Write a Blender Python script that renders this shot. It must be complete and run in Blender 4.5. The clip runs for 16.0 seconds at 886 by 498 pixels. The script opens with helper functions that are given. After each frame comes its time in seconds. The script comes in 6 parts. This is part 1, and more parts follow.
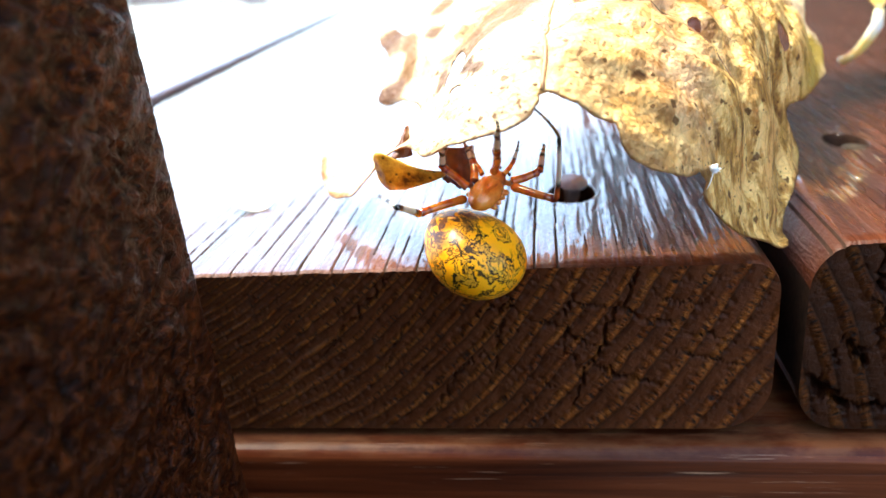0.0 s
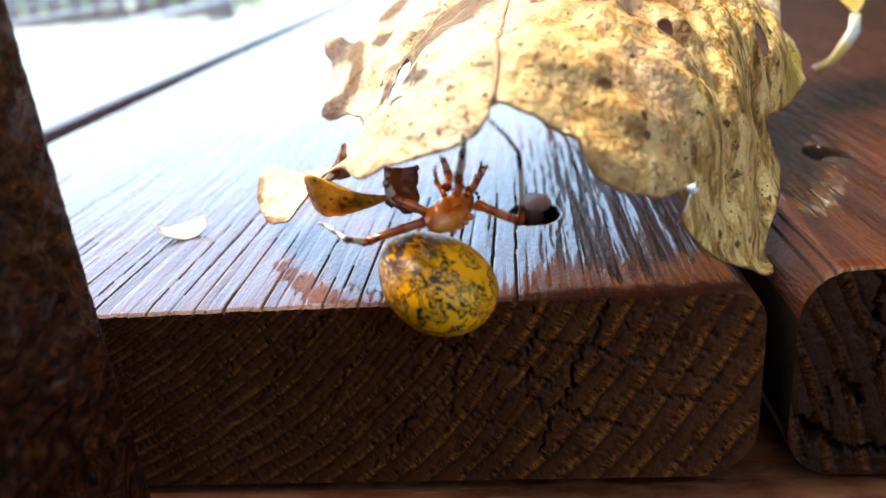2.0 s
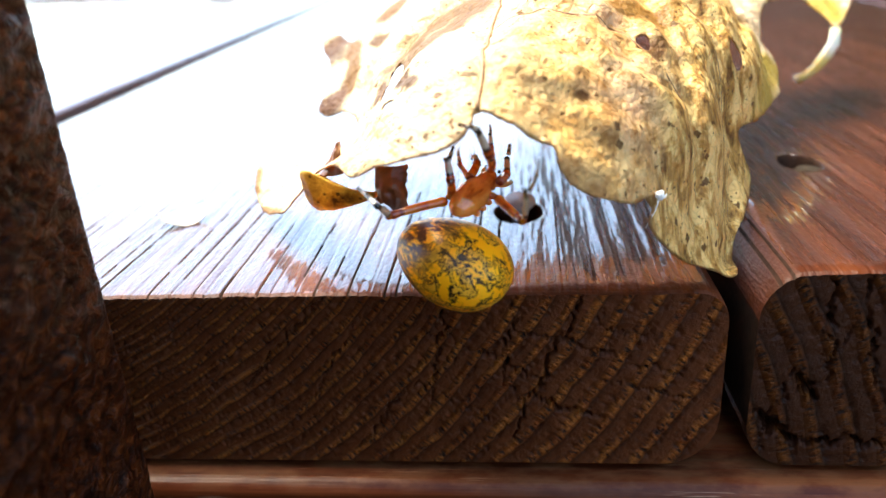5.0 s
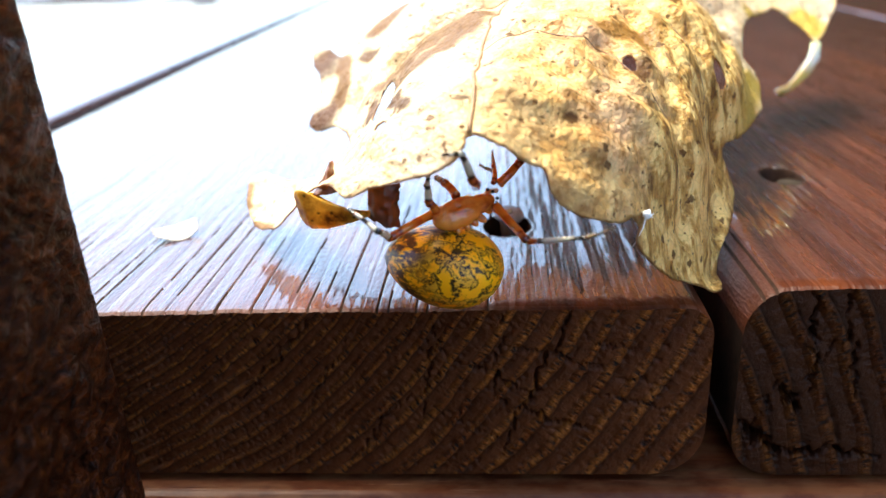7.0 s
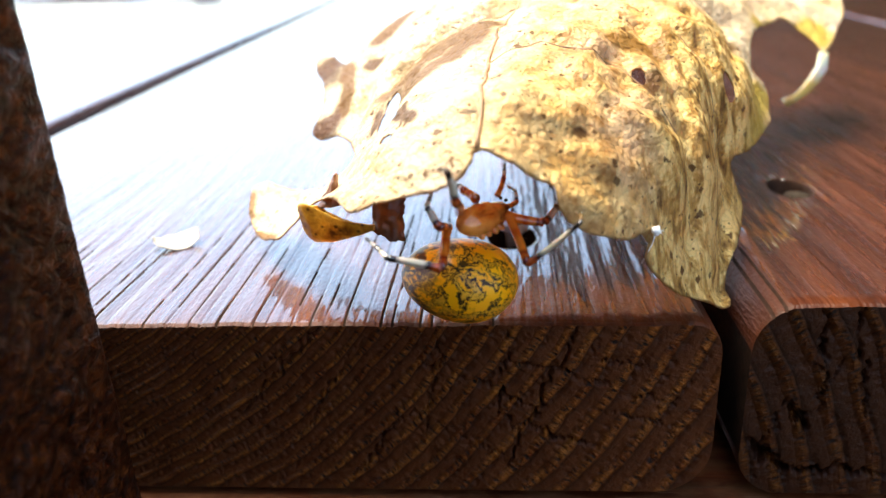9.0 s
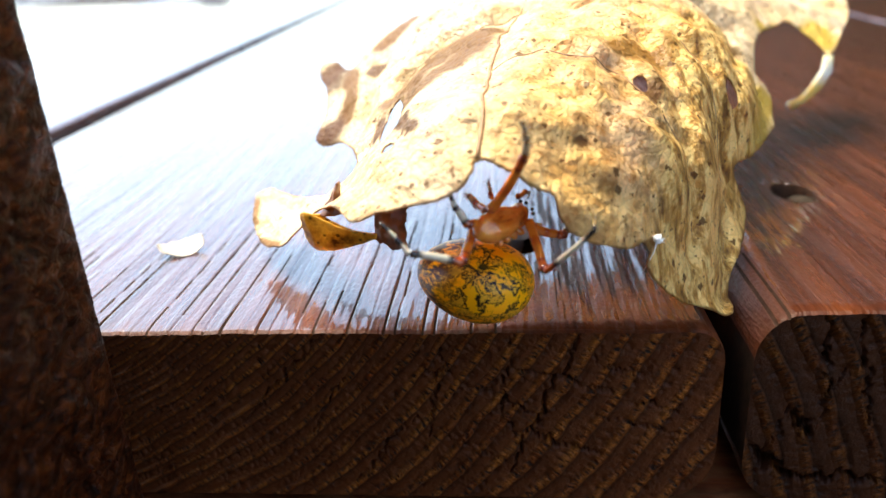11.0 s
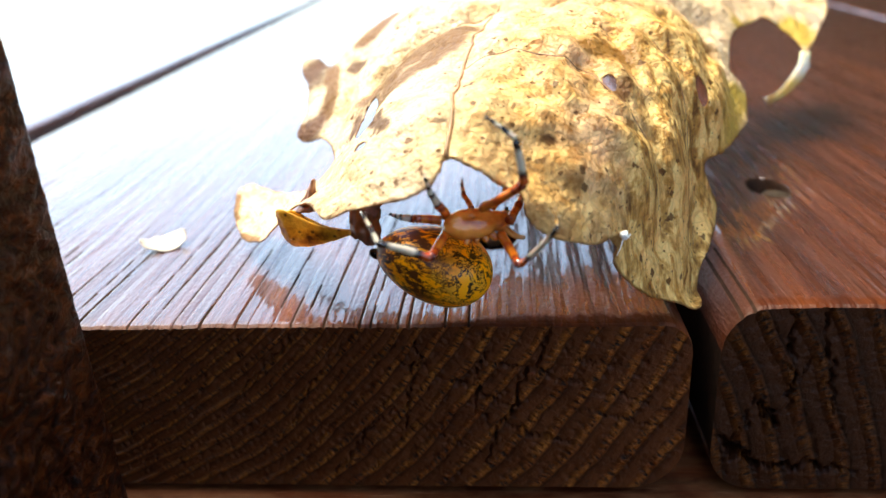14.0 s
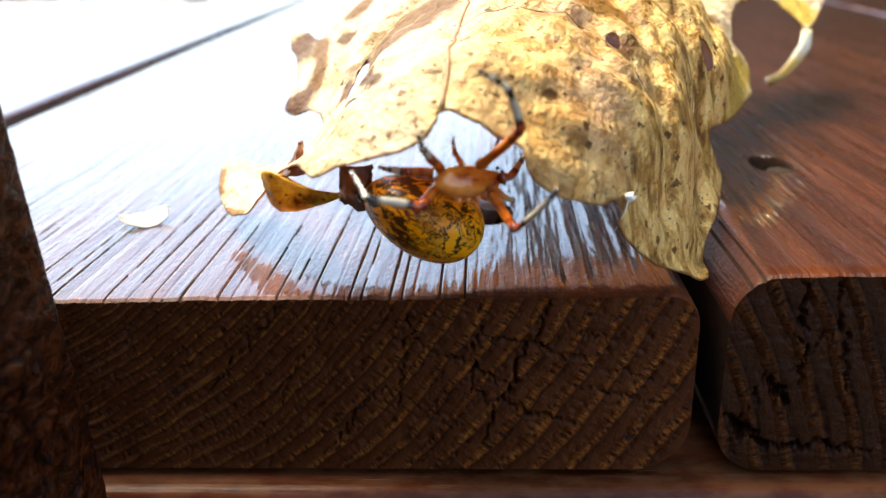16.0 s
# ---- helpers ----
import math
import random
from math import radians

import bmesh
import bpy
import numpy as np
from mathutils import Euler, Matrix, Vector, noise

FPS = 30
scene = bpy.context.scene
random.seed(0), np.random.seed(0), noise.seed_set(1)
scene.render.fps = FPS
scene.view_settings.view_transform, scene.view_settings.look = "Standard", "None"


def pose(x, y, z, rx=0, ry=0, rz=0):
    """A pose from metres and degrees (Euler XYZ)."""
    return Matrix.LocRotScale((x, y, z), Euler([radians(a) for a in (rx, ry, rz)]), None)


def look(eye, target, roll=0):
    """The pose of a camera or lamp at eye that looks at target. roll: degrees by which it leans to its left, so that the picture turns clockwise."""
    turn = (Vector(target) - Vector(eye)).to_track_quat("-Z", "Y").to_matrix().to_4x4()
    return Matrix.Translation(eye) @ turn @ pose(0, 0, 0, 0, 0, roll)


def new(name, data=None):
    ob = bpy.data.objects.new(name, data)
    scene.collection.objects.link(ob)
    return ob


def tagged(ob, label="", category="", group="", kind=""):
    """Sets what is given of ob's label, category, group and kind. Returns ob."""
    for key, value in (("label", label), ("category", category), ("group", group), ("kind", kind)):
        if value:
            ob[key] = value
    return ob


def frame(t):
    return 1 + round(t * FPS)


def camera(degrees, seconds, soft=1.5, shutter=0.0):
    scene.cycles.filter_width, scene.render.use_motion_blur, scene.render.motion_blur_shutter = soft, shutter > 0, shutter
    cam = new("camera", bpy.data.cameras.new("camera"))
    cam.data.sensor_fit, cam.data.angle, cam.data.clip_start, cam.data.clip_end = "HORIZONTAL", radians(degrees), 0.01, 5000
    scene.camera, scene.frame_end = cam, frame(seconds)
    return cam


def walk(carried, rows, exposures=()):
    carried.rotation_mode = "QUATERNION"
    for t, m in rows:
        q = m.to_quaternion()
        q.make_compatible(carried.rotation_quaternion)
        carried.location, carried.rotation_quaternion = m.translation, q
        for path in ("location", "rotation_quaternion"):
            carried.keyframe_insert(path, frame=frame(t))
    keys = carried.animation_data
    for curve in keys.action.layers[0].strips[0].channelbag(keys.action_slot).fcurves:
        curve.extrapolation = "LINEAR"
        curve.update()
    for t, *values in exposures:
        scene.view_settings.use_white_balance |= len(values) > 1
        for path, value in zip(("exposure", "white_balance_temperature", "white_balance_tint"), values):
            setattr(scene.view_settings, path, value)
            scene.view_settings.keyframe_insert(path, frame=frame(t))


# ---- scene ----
cam = camera(57.84, 16.0)
cam.data.dof.use_dof = True
cam.data.dof.focus_distance, cam.data.dof.aperture_fstop = 0.099, 21.0
PATH = [
    (0, (0.02846, -0.09708, 0.04214), (-0.09635, 0.82251, -0.33039), -4.4),
    (0.5, (0.03159, -0.09833, 0.04431), (-0.08612, 0.82681, -0.31661), -4.5),
    (1, (0.02975, -0.09131, 0.04019), (-0.05872, 0.84574, -0.29762), -4.1),
    (1.5, (0.02881, -0.08770, 0.03990), (-0.06428, 0.84391, -0.31146), -4.4),
    (2, (0.03006, -0.08461, 0.03947), (-0.05849, 0.84400, -0.32087), -4.4),
    (2.5, (0.03121, -0.08236, 0.04041), (-0.09445, 0.84699, -0.30675), -4.5),
    (3, (0.03011, -0.08568, 0.04206), (-0.06402, 0.85439, -0.28569), -3.3),
    (3.5, (0.03211, -0.09021, 0.04154), (-0.04073, 0.85567, -0.27468), -2.8),
    (5.8, (0.03102, -0.08988, 0.04371), (-0.05556, 0.82543, -0.34964), -2.5),
    (6, (0.03063, -0.09000, 0.04444), (-0.04384, 0.82848, -0.34393), -2.5),
    (6.5, (0.03047, -0.09053, 0.04570), (-0.03595, 0.83155, -0.33555), -2.4),
    (7, (0.03107, -0.09097, 0.04449), (-0.03237, 0.83581, -0.32572), -2.3),
    (7.5, (0.03138, -0.09126, 0.04601), (-0.01576, 0.83478, -0.32847), -2.0),
    (8, (0.03117, -0.08989, 0.04498), (-0.02545, 0.83577, -0.32910), -1.9),
    (8.5, (0.03017, -0.08931, 0.04514), (-0.03057, 0.83695, -0.32682), -2.2),
    (9, (0.03038, -0.08915, 0.04549), (-0.03316, 0.83812, -0.32347), -1.9),
    (11.3, (0.03127, -0.08893, 0.04648), (-0.04196, 0.83763, -0.32247), -2.2),
    (11.5, (0.03189, -0.08916, 0.04533), (-0.04265, 0.83884, -0.31972), -1.9),
    (12, (0.03237, -0.08933, 0.04517), (-0.02599, 0.84235, -0.31339), -2.0),
    (12.5, (0.03399, -0.09034, 0.04587), (-0.03042, 0.83728, -0.32205), -2.2),
    (13, (0.03328, -0.08971, 0.04667), (-0.03280, 0.83362, -0.33161), -1.8),
    (13.5, (0.03374, -0.09020, 0.04753), (-0.03112, 0.83368, -0.32960), -1.8),
    (14, (0.03383, -0.09047, 0.04771), (-0.03294, 0.83213, -0.33223), -2.2),
    (14.5, (0.03391, -0.09031, 0.04607), (-0.00574, 0.83763, -0.32455), -2.0),
    (15, (0.03392, -0.08961, 0.04585), (-0.02074, 0.83254, -0.33711), -2.1),
    (15.5, (0.03350, -0.08960, 0.04522), (-0.03219, 0.83293, -0.33507), -2.3),
    (16, (0.03290, -0.08763, 0.04135), (-0.02154, 0.83906, -0.33050), -1.9),
]
walk(cam, [(t, look(eye, target, roll)) for t, eye, target, roll in PATH], exposures=[(0, 2.60, 6500, 5), (0.5, 2.65, 6600, 5), (1.2, 2.07, 6450, 5), (2.0, 1.84, 6450, 5), (2.6, 1.80, 6500, 5), (3.3, 1.86, 6650, 5), (6, 2.52, 6450, 5), (7, 2.15, 6350, 5), (9, 2.06, 6700, 6), (12.5, 1.90, 6850, 6), (16, 1.95, 6950, 6)])

# ---- light ----
SUN_ELEV, SUN_AZ = 67.0, -60.0          # degrees above the horizon; degrees to the right of +y
world = bpy.data.worlds.new("overcast_sky")
scene.world = world
world.use_nodes = True
wn = world.node_tree.nodes
sky = wn.new("ShaderNodeTexSky")
sky.sky_type, sky.sun_disc = "NISHITA", False
sky.sun_elevation, sky.sun_rotation = radians(SUN_ELEV), radians(SUN_AZ)
sky.air_density, sky.dust_density, sky.ozone_density = 1.0, 2.2, 1.5
wn["Background"].inputs["Strength"].default_value = 0.15
world.node_tree.links.new(sky.outputs[0], wn["Background"].inputs[0])
sun_data = bpy.data.lights.new("sun", "SUN")
sun_data.energy, sun_data.angle, sun_data.color = 3.0, radians(32), (1.0, 0.92, 0.78)
sun = new("sun", sun_data)
sun.matrix_world = look((0, 0, 0), (-math.sin(radians(SUN_AZ)) * math.cos(radians(SUN_ELEV)), -math.cos(radians(SUN_AZ)) * math.cos(radians(SUN_ELEV)), -math.sin(radians(SUN_ELEV))))
sun.location = (-2, 3, 4)

# ---- materials ----


class Mat:
    """A node material with a few short helpers."""

    def __init__(self, name):
        self.m = bpy.data.materials.new(name)
        self.m.use_nodes = True
        self.t = self.m.node_tree
        self.p = self.t.nodes["Principled BSDF"]
        self.out = self.t.nodes["Material Output"]
        self.co = self.t.nodes.new("ShaderNodeTexCoord")

    def put(self, sock, v):
        if isinstance(v, bpy.types.NodeSocket):
            self.t.links.new(v, sock)
        elif isinstance(v, (tuple, list)) and len(v) == 3 and sock.type == "RGBA":
            sock.default_value = (*v, 1)
        else:
            sock.default_value = v

    def set(self, **kw):
        for k, v in kw.items():
            self.put(self.p.inputs[k.replace("_", " ")], v)
        return self

    def obj(self, sx=1, sy=1, sz=1, loc=(0, 0, 0), rot=(0, 0, 0)):
        n = self.t.nodes.new("ShaderNodeMapping")
        n.inputs["Scale"].default_value = (sx, sy, sz)
        n.inputs["Location"].default_value = loc
        n.inputs["Rotation"].default_value = rot
        self.t.links.new(self.co.outputs["Object"], n.inputs[0])
        return n.outputs[0]

    def noise(self, vec, scale=1.0, detail=4, rough=0.55, dist=0.0):
        n = self.t.nodes.new("ShaderNodeTexNoise")
        self.t.links.new(vec, n.inputs["Vector"])
        n.inputs["Scale"].default_value, n.inputs["Detail"].default_value = scale, detail
        n.inputs["Roughness"].default_value, n.inputs["Distortion"].default_value = rough, dist
        return n.outputs["Fac"]

    def voronoi(self, vec, scale=1.0, feature="F1", rand=1.0, metric="EUCLIDEAN"):
        n = self.t.nodes.new("ShaderNodeTexVoronoi")
        n.feature, n.distance = feature, metric
        self.t.links.new(vec, n.inputs["Vector"])
        n.inputs["Scale"].default_value, n.inputs["Randomness"].default_value = scale, rand
        return n.outputs["Distance"]

    def math(self, op, a, b=0.0, c=0.0):
        n = self.t.nodes.new("ShaderNodeMath")
        n.operation = op
        for s, v in zip(n.inputs, (a, b, c)):
            self.put(s, v)
        return n.outputs[0]

    def ramp(self, fac, stops, mode="LINEAR"):
        n = self.t.nodes.new("ShaderNodeValToRGB")
        n.color_ramp.interpolation = mode
        e = n.color_ramp.elements
        while len(e) < len(stops):
            e.new(0.5)
        for el, (pos, col) in zip(e, stops):
            el.position = pos
            el.color = (*col, 1) if isinstance(col, tuple) else (col, col, col, 1)
        self.put(n.inputs[0], fac)
        return n.outputs[0]

    def mix(self, fac, a, b, mode="MIX"):
        n = self.t.nodes.new("ShaderNodeMix")
        n.data_type, n.blend_type = "RGBA", mode
        self.put(n.inputs[0], fac)
        self.put(n.inputs[6], a)
        self.put(n.inputs[7], b)
        return n.outputs[2]

    def sep(self, vec):
        n = self.t.nodes.new("ShaderNodeSeparateXYZ")
        self.t.links.new(vec, n.inputs[0])
        return n.outputs

    def bump(self, h, dist, strength=1.0, normal=None):
        n = self.t.nodes.new("ShaderNodeBump")
        n.inputs["Distance"].default_value, n.inputs["Strength"].default_value = dist, strength
        self.put(n.inputs["Height"], h)
        if normal is not None:
            self.put(n.inputs["Normal"], normal)
        return n.outputs[0]

    def rand(self):
        return self.t.nodes.new("ShaderNodeObjectInfo").outputs["Random"]


def mat_deck(name="varnished_deck_wood", gloss=True):
    """Stained, varnished deck top: red-brown, long grain along y, wet-looking gloss; rubbed matt along the edges."""
    m = Mat(name)
    grain = m.noise(m.obj(900, 14, 300), 1.0, 5, 0.6, 0.4)
    broad = m.noise(m.obj(55, 6, 55), 1.0, 3, 0.5)
    streak = m.noise(m.obj(260, 5, 260), 1.0, 3, 0.6)
    col = m.ramp(grain, [(0.25, (0.011, 0.0026, 0.0011)), (0.5, (0.041, 0.0086, 0.0025)), (0.75, (0.080, 0.0190, 0.0050))])
    col = m.mix(m.ramp(streak, [(0.35, 0.0), (0.7, 0.75)]), col, (0.104, 0.0260, 0.0056))
    col = m.mix(m.ramp(broad, [(0.4, 0.0), (0.75, 0.6)]), col, (0.027, 0.0066, 0.0028))
    rough = m.ramp(m.noise(m.obj(800, 40, 800), 1.0, 4, 0.6), [(0.3, 0.16), (0.7, 0.42)])
    b = m.bump(grain, 0.00020, 0.8)
    b = m.bump(m.noise(m.obj(1300, 240, 1300), 1.0, 3, 0.6), 0.00026, 0.9, b)
    b = m.bump(m.noise(m.obj(620, 90, 620, (4, 0, 2)), 1.0, 3, 0.6), 0.00024, 0.7, b)
    b = m.bump(m.noise(m.obj(2300, 900, 2300, (1, 6, 0)), 1.0, 2, 0.5), 0.00016, 0.9, b)
    m.set(Base_Color=col, Roughness=rough, Normal=b, IOR=1.5)
    if gloss:                                   # varnish gone in a ragged strip along the sawn edge
        x, y, z = m.sep(m.obj())
        strip = m.math("MULTIPLY", m.ramp(m.math("MULTIPLY_ADD", x, 80.0, -1.9), [(0.0, 0.0), (1.0, 1.0)]), 0.0030)
        strip = m.math("ADD", strip, m.math("MULTIPLY_ADD", m.noise(m.obj(420, 90, 420, (9, 2, 0)), 1.0, 4, 0.65), 0.0044, -0.0021))
        wear = m.ramp(m.math("MULTIPLY", m.math("SUBTRACT", strip, y), 900.0), [(0.0, 0.0), (1.0, 1.0)])
        m.set(Coat_Weight=m.math("MULTIPLY_ADD", wear, -0.82, 1.0), Specular_IOR_Level=m.math("MULTIPLY_ADD", wear, -0.44, 0.5),
              Roughness=m.math("MULTIPLY_ADD", wear, 0.18, rough))
    m.p.inputs["Coat Roughness"].default_value = 0.035
    m.p.inputs["Coat IOR"].default_value = 1.72
    if not gloss:
        for lk in list(m.p.inputs["Roughness"].links):
            m.t.links.remove(lk)
        m.set(Roughness=0.55, Specular_IOR_Level=0.2)
    return m.m


def mat_endgrain(name, pith_x, pith_z, grow, tight, tone=1.0):
    """End grain: rings round a pith outside the board, wider with the radius; dark latewood, pitted tan earlywood
    with short radial tears across each ring."""
    m = Mat(name)
    x, y, z = m.sep(m.obj())
    wob = m.noise(m.obj(60, 60, 60), 1.0, 3)
    fine = m.noise(m.obj(1100, 1100, 1100), 1.0, 4, 0.65)
    mid = m.noise(m.obj(170, 170, 170), 1.0, 3)
    dx, dz = m.math("SUBTRACT", x, pith_x), m.math("SUBTRACT", z, pith_z)
    r = m.math("SQRT", m.math("ADD", m.math("MULTIPLY", dx, dx), m.math("MULTIPLY", dz, dz)))
    r = m.math("ADD", r, m.math("MULTIPLY", m.math("SUBTRACT", wob, 0.5), 0.0032))
    ang = m.math("ARCTAN2", dz, dx)
    ph = m.math("FRACT", m.math("DIVIDE", m.math("LOGARITHM", m.math("MULTIPLY_ADD", r, grow, tight), math.e), grow))
    band = m.ramp(ph, [(0.0, 0.0), (0.16, 0.05), (0.38, 1.0), (0.52, 0.85), (0.60, 0.0), (1.0, 0.0)])
    cmb = m.t.nodes.new("ShaderNodeCombineXYZ")
    m.put(cmb.inputs[0], m.math("MULTIPLY", r, 650.0))
    m.put(cmb.inputs[1], m.math("MULTIPLY", ang, 0.09 * 2300.0))
    tear = m.noise(cmb.outputs[0], 1.0, 4, 0.6)
    pits = m.ramp(tear, [(0.44, 0.0), (0.56, 1.0)])
    warm = m.math("MULTIPLY", band, m.math("MULTIPLY_ADD", pits, 0.72, 0.28))
    late = m.ramp(ph, [(0.55, 0.0), (0.63, 1.0), (0.72, 0.35), (0.95, 0.0)])
    shade = lambda c: tuple(v * tone for v in c)            # scales the ring colours; below 1 the end is darker
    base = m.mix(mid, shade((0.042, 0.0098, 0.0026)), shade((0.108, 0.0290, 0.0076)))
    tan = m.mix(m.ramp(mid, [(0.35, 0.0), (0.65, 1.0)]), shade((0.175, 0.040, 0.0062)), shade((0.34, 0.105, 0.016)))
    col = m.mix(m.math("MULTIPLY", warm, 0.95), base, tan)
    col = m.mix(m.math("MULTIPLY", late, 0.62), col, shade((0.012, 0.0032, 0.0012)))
    holes = m.math("MULTIPLY", m.ramp(tear, [(0.38, 1.0), (0.46, 0.0)]), m.math("MULTIPLY_ADD", band, 0.85, 0.25))
    col = m.mix(holes, col, (0.008, 0.005, 0.004))
    col = m.mix(m.ramp(fine, [(0.30, 0.7), (0.40, 0.0)]), col, (0.014, 0.008, 0.006))
    h = m.math("ADD", m.math("MULTIPLY", tear, m.math("MULTIPLY_ADD", band, 0.9, 0.1)), m.math("MULTIPLY", fine, 0.3))
    m.set(Base_Color=col, Roughness=0.42, Normal=m.bump(h, 0.0012, 1.0))
    m.p.inputs["Specular IOR Level"].default_value = 0.11
    return m.m


def mat_rim():
    m = Mat("stained_rim_wood")
    grain = m.noise(m.obj(12, 500, 420), 1.0, 5, 0.6, 0.3)
    worn = m.noise(m.obj(70, 1900, 1900), 1.0, 3)
    col = m.ramp(grain, [(0.3, (0.022, 0.0042, 0.0016)), (0.5, (0.080, 0.0165, 0.0046)), (0.72, (0.160, 0.040, 0.0115))])
    col = m.mix(m.ramp(worn, [(0.66, 0.0), (0.74, 0.6)]), col, (0.50, 0.30, 0.18))
    x, y, z = m.sep(m.obj())
    edge = m.math("MULTIPLY", m.ramp(m.math("MULTIPLY_ADD", z, 420.0, 11.85), [(0.0, 0.0), (1.0, 0.5)]), m.ramp(m.noise(m.obj(160, 300, 300, (3, 1, 2)), 1.0, 4, 0.65), [(0.40, 0.0), (0.60, 1.0)]))
    col = m.mix(edge, col, (0.26, 0.11, 0.045))                       # stain rubbed off along the top arris
    m.set(Base_Color=col, Specular_IOR_Level=0.18, Roughness=0.36, Normal=m.bump(grain, 0.0004, 0.8))
    return m.m


def mat_post():
    """Stained rough-sawn wood: leathery fibre bundles, brown hollows, rubbed orange-brown crests."""
    m = Mat("rough_sawn_stained_post")
    a = m.noise(m.obj(560, 560, 900), 1.0, 4, 0.6, 0.8)
    big = m.noise(m.obj(70, 70, 110), 1.0, 3)
    fine = m.noise(m.obj(1600, 1600, 1600), 1.0, 3)
    col = m.ramp(a, [(0.34, (0.006, 0.0012, 0.0004)), (0.50, (0.040, 0.0082, 0.0018)), (0.68, (0.125, 0.030, 0.0060))])
    col = m.mix(m.ramp(big, [(0.45, 0.0), (0.72, 0.35)]), col, (0.050, 0.0135, 0.0030))
    b = m.bump(a, 0.0011, 1.0)
    m.set(Base_Color=col, Roughness=0.34, Normal=m.bump(fine, 0.0002, 0.6, b))
    m.p.inputs["Specular IOR Level"].default_value = 0.14
    return m.m


def mat_leaf():
    """Dead leaf: straw and ochre, mottled, peppered with brown specks, lets light through."""
    m = Mat("dry_leaf")
    big = m.noise(m.obj(75, 75, 75), 1.0, 3, 0.55)
    mid = m.noise(m.obj(330, 330, 330), 1.0, 4, 0.6)
    fine = m.noise(m.obj(1500, 1500, 1500), 1.0, 3)
    col = m.ramp(mid, [(0.32, (0.46, 0.26, 0.10)), (0.44, (0.88, 0.61, 0.24)), (0.60, (0.98, 0.82, 0.45))])
    col = m.mix(m.ramp(big, [(0.46, 0.0), (0.60, 0.7)]), col, (0.82, 0.65, 0.50))
    ochre = m.noise(m.obj(95, 95, 95, (7, 3, 1)), 1.0, 3, 0.6)
    col = m.mix(m.ramp(ochre, [(0.48, 0.0), (0.60, 0.7)]), col, (0.72, 0.54, 0.27))
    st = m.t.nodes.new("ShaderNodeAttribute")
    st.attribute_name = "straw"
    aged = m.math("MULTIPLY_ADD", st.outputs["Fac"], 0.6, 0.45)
    col = m.mix(m.ramp(st.outputs["Fac"], [(0.02, 0.28), (0.45, 0.0)]), col, (0.94, 0.87, 0.68))      # left half tinted paler: its glare is put into the colour
    stain = m.noise(m.obj(150, 150, 150, (3, 1, 2)), 1.0, 5, 0.65)
    col = m.mix(m.math("MULTIPLY", aged, m.ramp(stain, [(0.53, 0.0), (0.66, 0.8)])), col, (0.38, 0.19, 0.065))
    fleck = m.noise(m.obj(520, 520, 520, (1, 5, 2)), 1.0, 4, 0.7)
    col = m.mix(m.math("MULTIPLY", aged, m.ramp(fleck, [(0.55, 0.0), (0.61, 0.7)])), col, (0.44, 0.23, 0.07))
    x, y, z = m.sep(m.obj())

    def patch(px, py, pz, r):
        d = [m.math("POWER", m.math("SUBTRACT", c, q), 2.0) for c, q in ((x, px), (y, py), (z, pz))]
        d = m.math("SQRT", m.math("ADD", m.math("ADD", d[0], d[1]), d[2]))
        return m.math("SUBTRACT", m.math("DIVIDE", d, r), m.math("MULTIPLY", m.math("SUBTRACT", stain, 0.5), 2.2))
    for px, py, pz, r in ((0.000, 0.053, 0.022, 0.008), (0.004, 0.039, 0.015, 0.006), (0.012, 0.052, 0.027, 0.004)):
        col = m.mix(m.ramp(patch(px, py, pz, r), [(0.55, 0.85), (1.0, 0.0)]), col, (0.085, 0.036, 0.014))
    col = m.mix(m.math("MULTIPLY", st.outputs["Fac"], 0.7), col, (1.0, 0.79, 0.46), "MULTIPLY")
    rot = m.noise(m.obj(230, 230, 230, (2, 8, 4)), 1.0, 5, 0.7, 0.8)
    rot = m.math("MULTIPLY", m.ramp(rot, [(0.52, 0.0), (0.60, 0.75)]), m.math("MULTIPLY_ADD", st.outputs["Fac"], 0.55, 0.2))
    col = m.mix(rot, col, (0.36, 0.175, 0.050))
    for name, tint, power in (("umber", (0.19, 0.080, 0.013), 0.92), ("ochre", (0.25, 0.110, 0.018), 0.9), ("yellow", (0.60, 0.42, 0.04), 0.85), ("brown", (0.12, 0.045, 0.012), 0.92)):
        an = m.t.nodes.new("ShaderNodeAttribute")
        an.attribute_name = name
        k = m.math("ADD", an.outputs["Fac"], m.math("MULTIPLY", m.math("SUBTRACT", stain, 0.5), 1.6))
        col = m.mix(m.math("MULTIPLY", m.ramp(k, [(0.35, 0.0), (0.75, 1.0)]), power), col, tint)
    dr = m.t.nodes.new("ShaderNodeAttribute")                       # the hanging side: yellow with brown runs down it
    dr.attribute_name = "drape"
    runs = m.noise(m.obj(520, 520, 170, (5, 2, 3)), 1.0, 5, 0.65, 0.5)
    runs = m.ramp(runs, [(0.34, (0.17, 0.068, 0.016)), (0.46, (0.62, 0.34, 0.080)), (0.56, (0.98, 0.72, 0.26))])
    col = m.mix(m.math("MULTIPLY", m.ramp(dr.outputs["Fac"], [(0.12, 0.0), (0.45, 1.0)]), 0.95), col, runs)
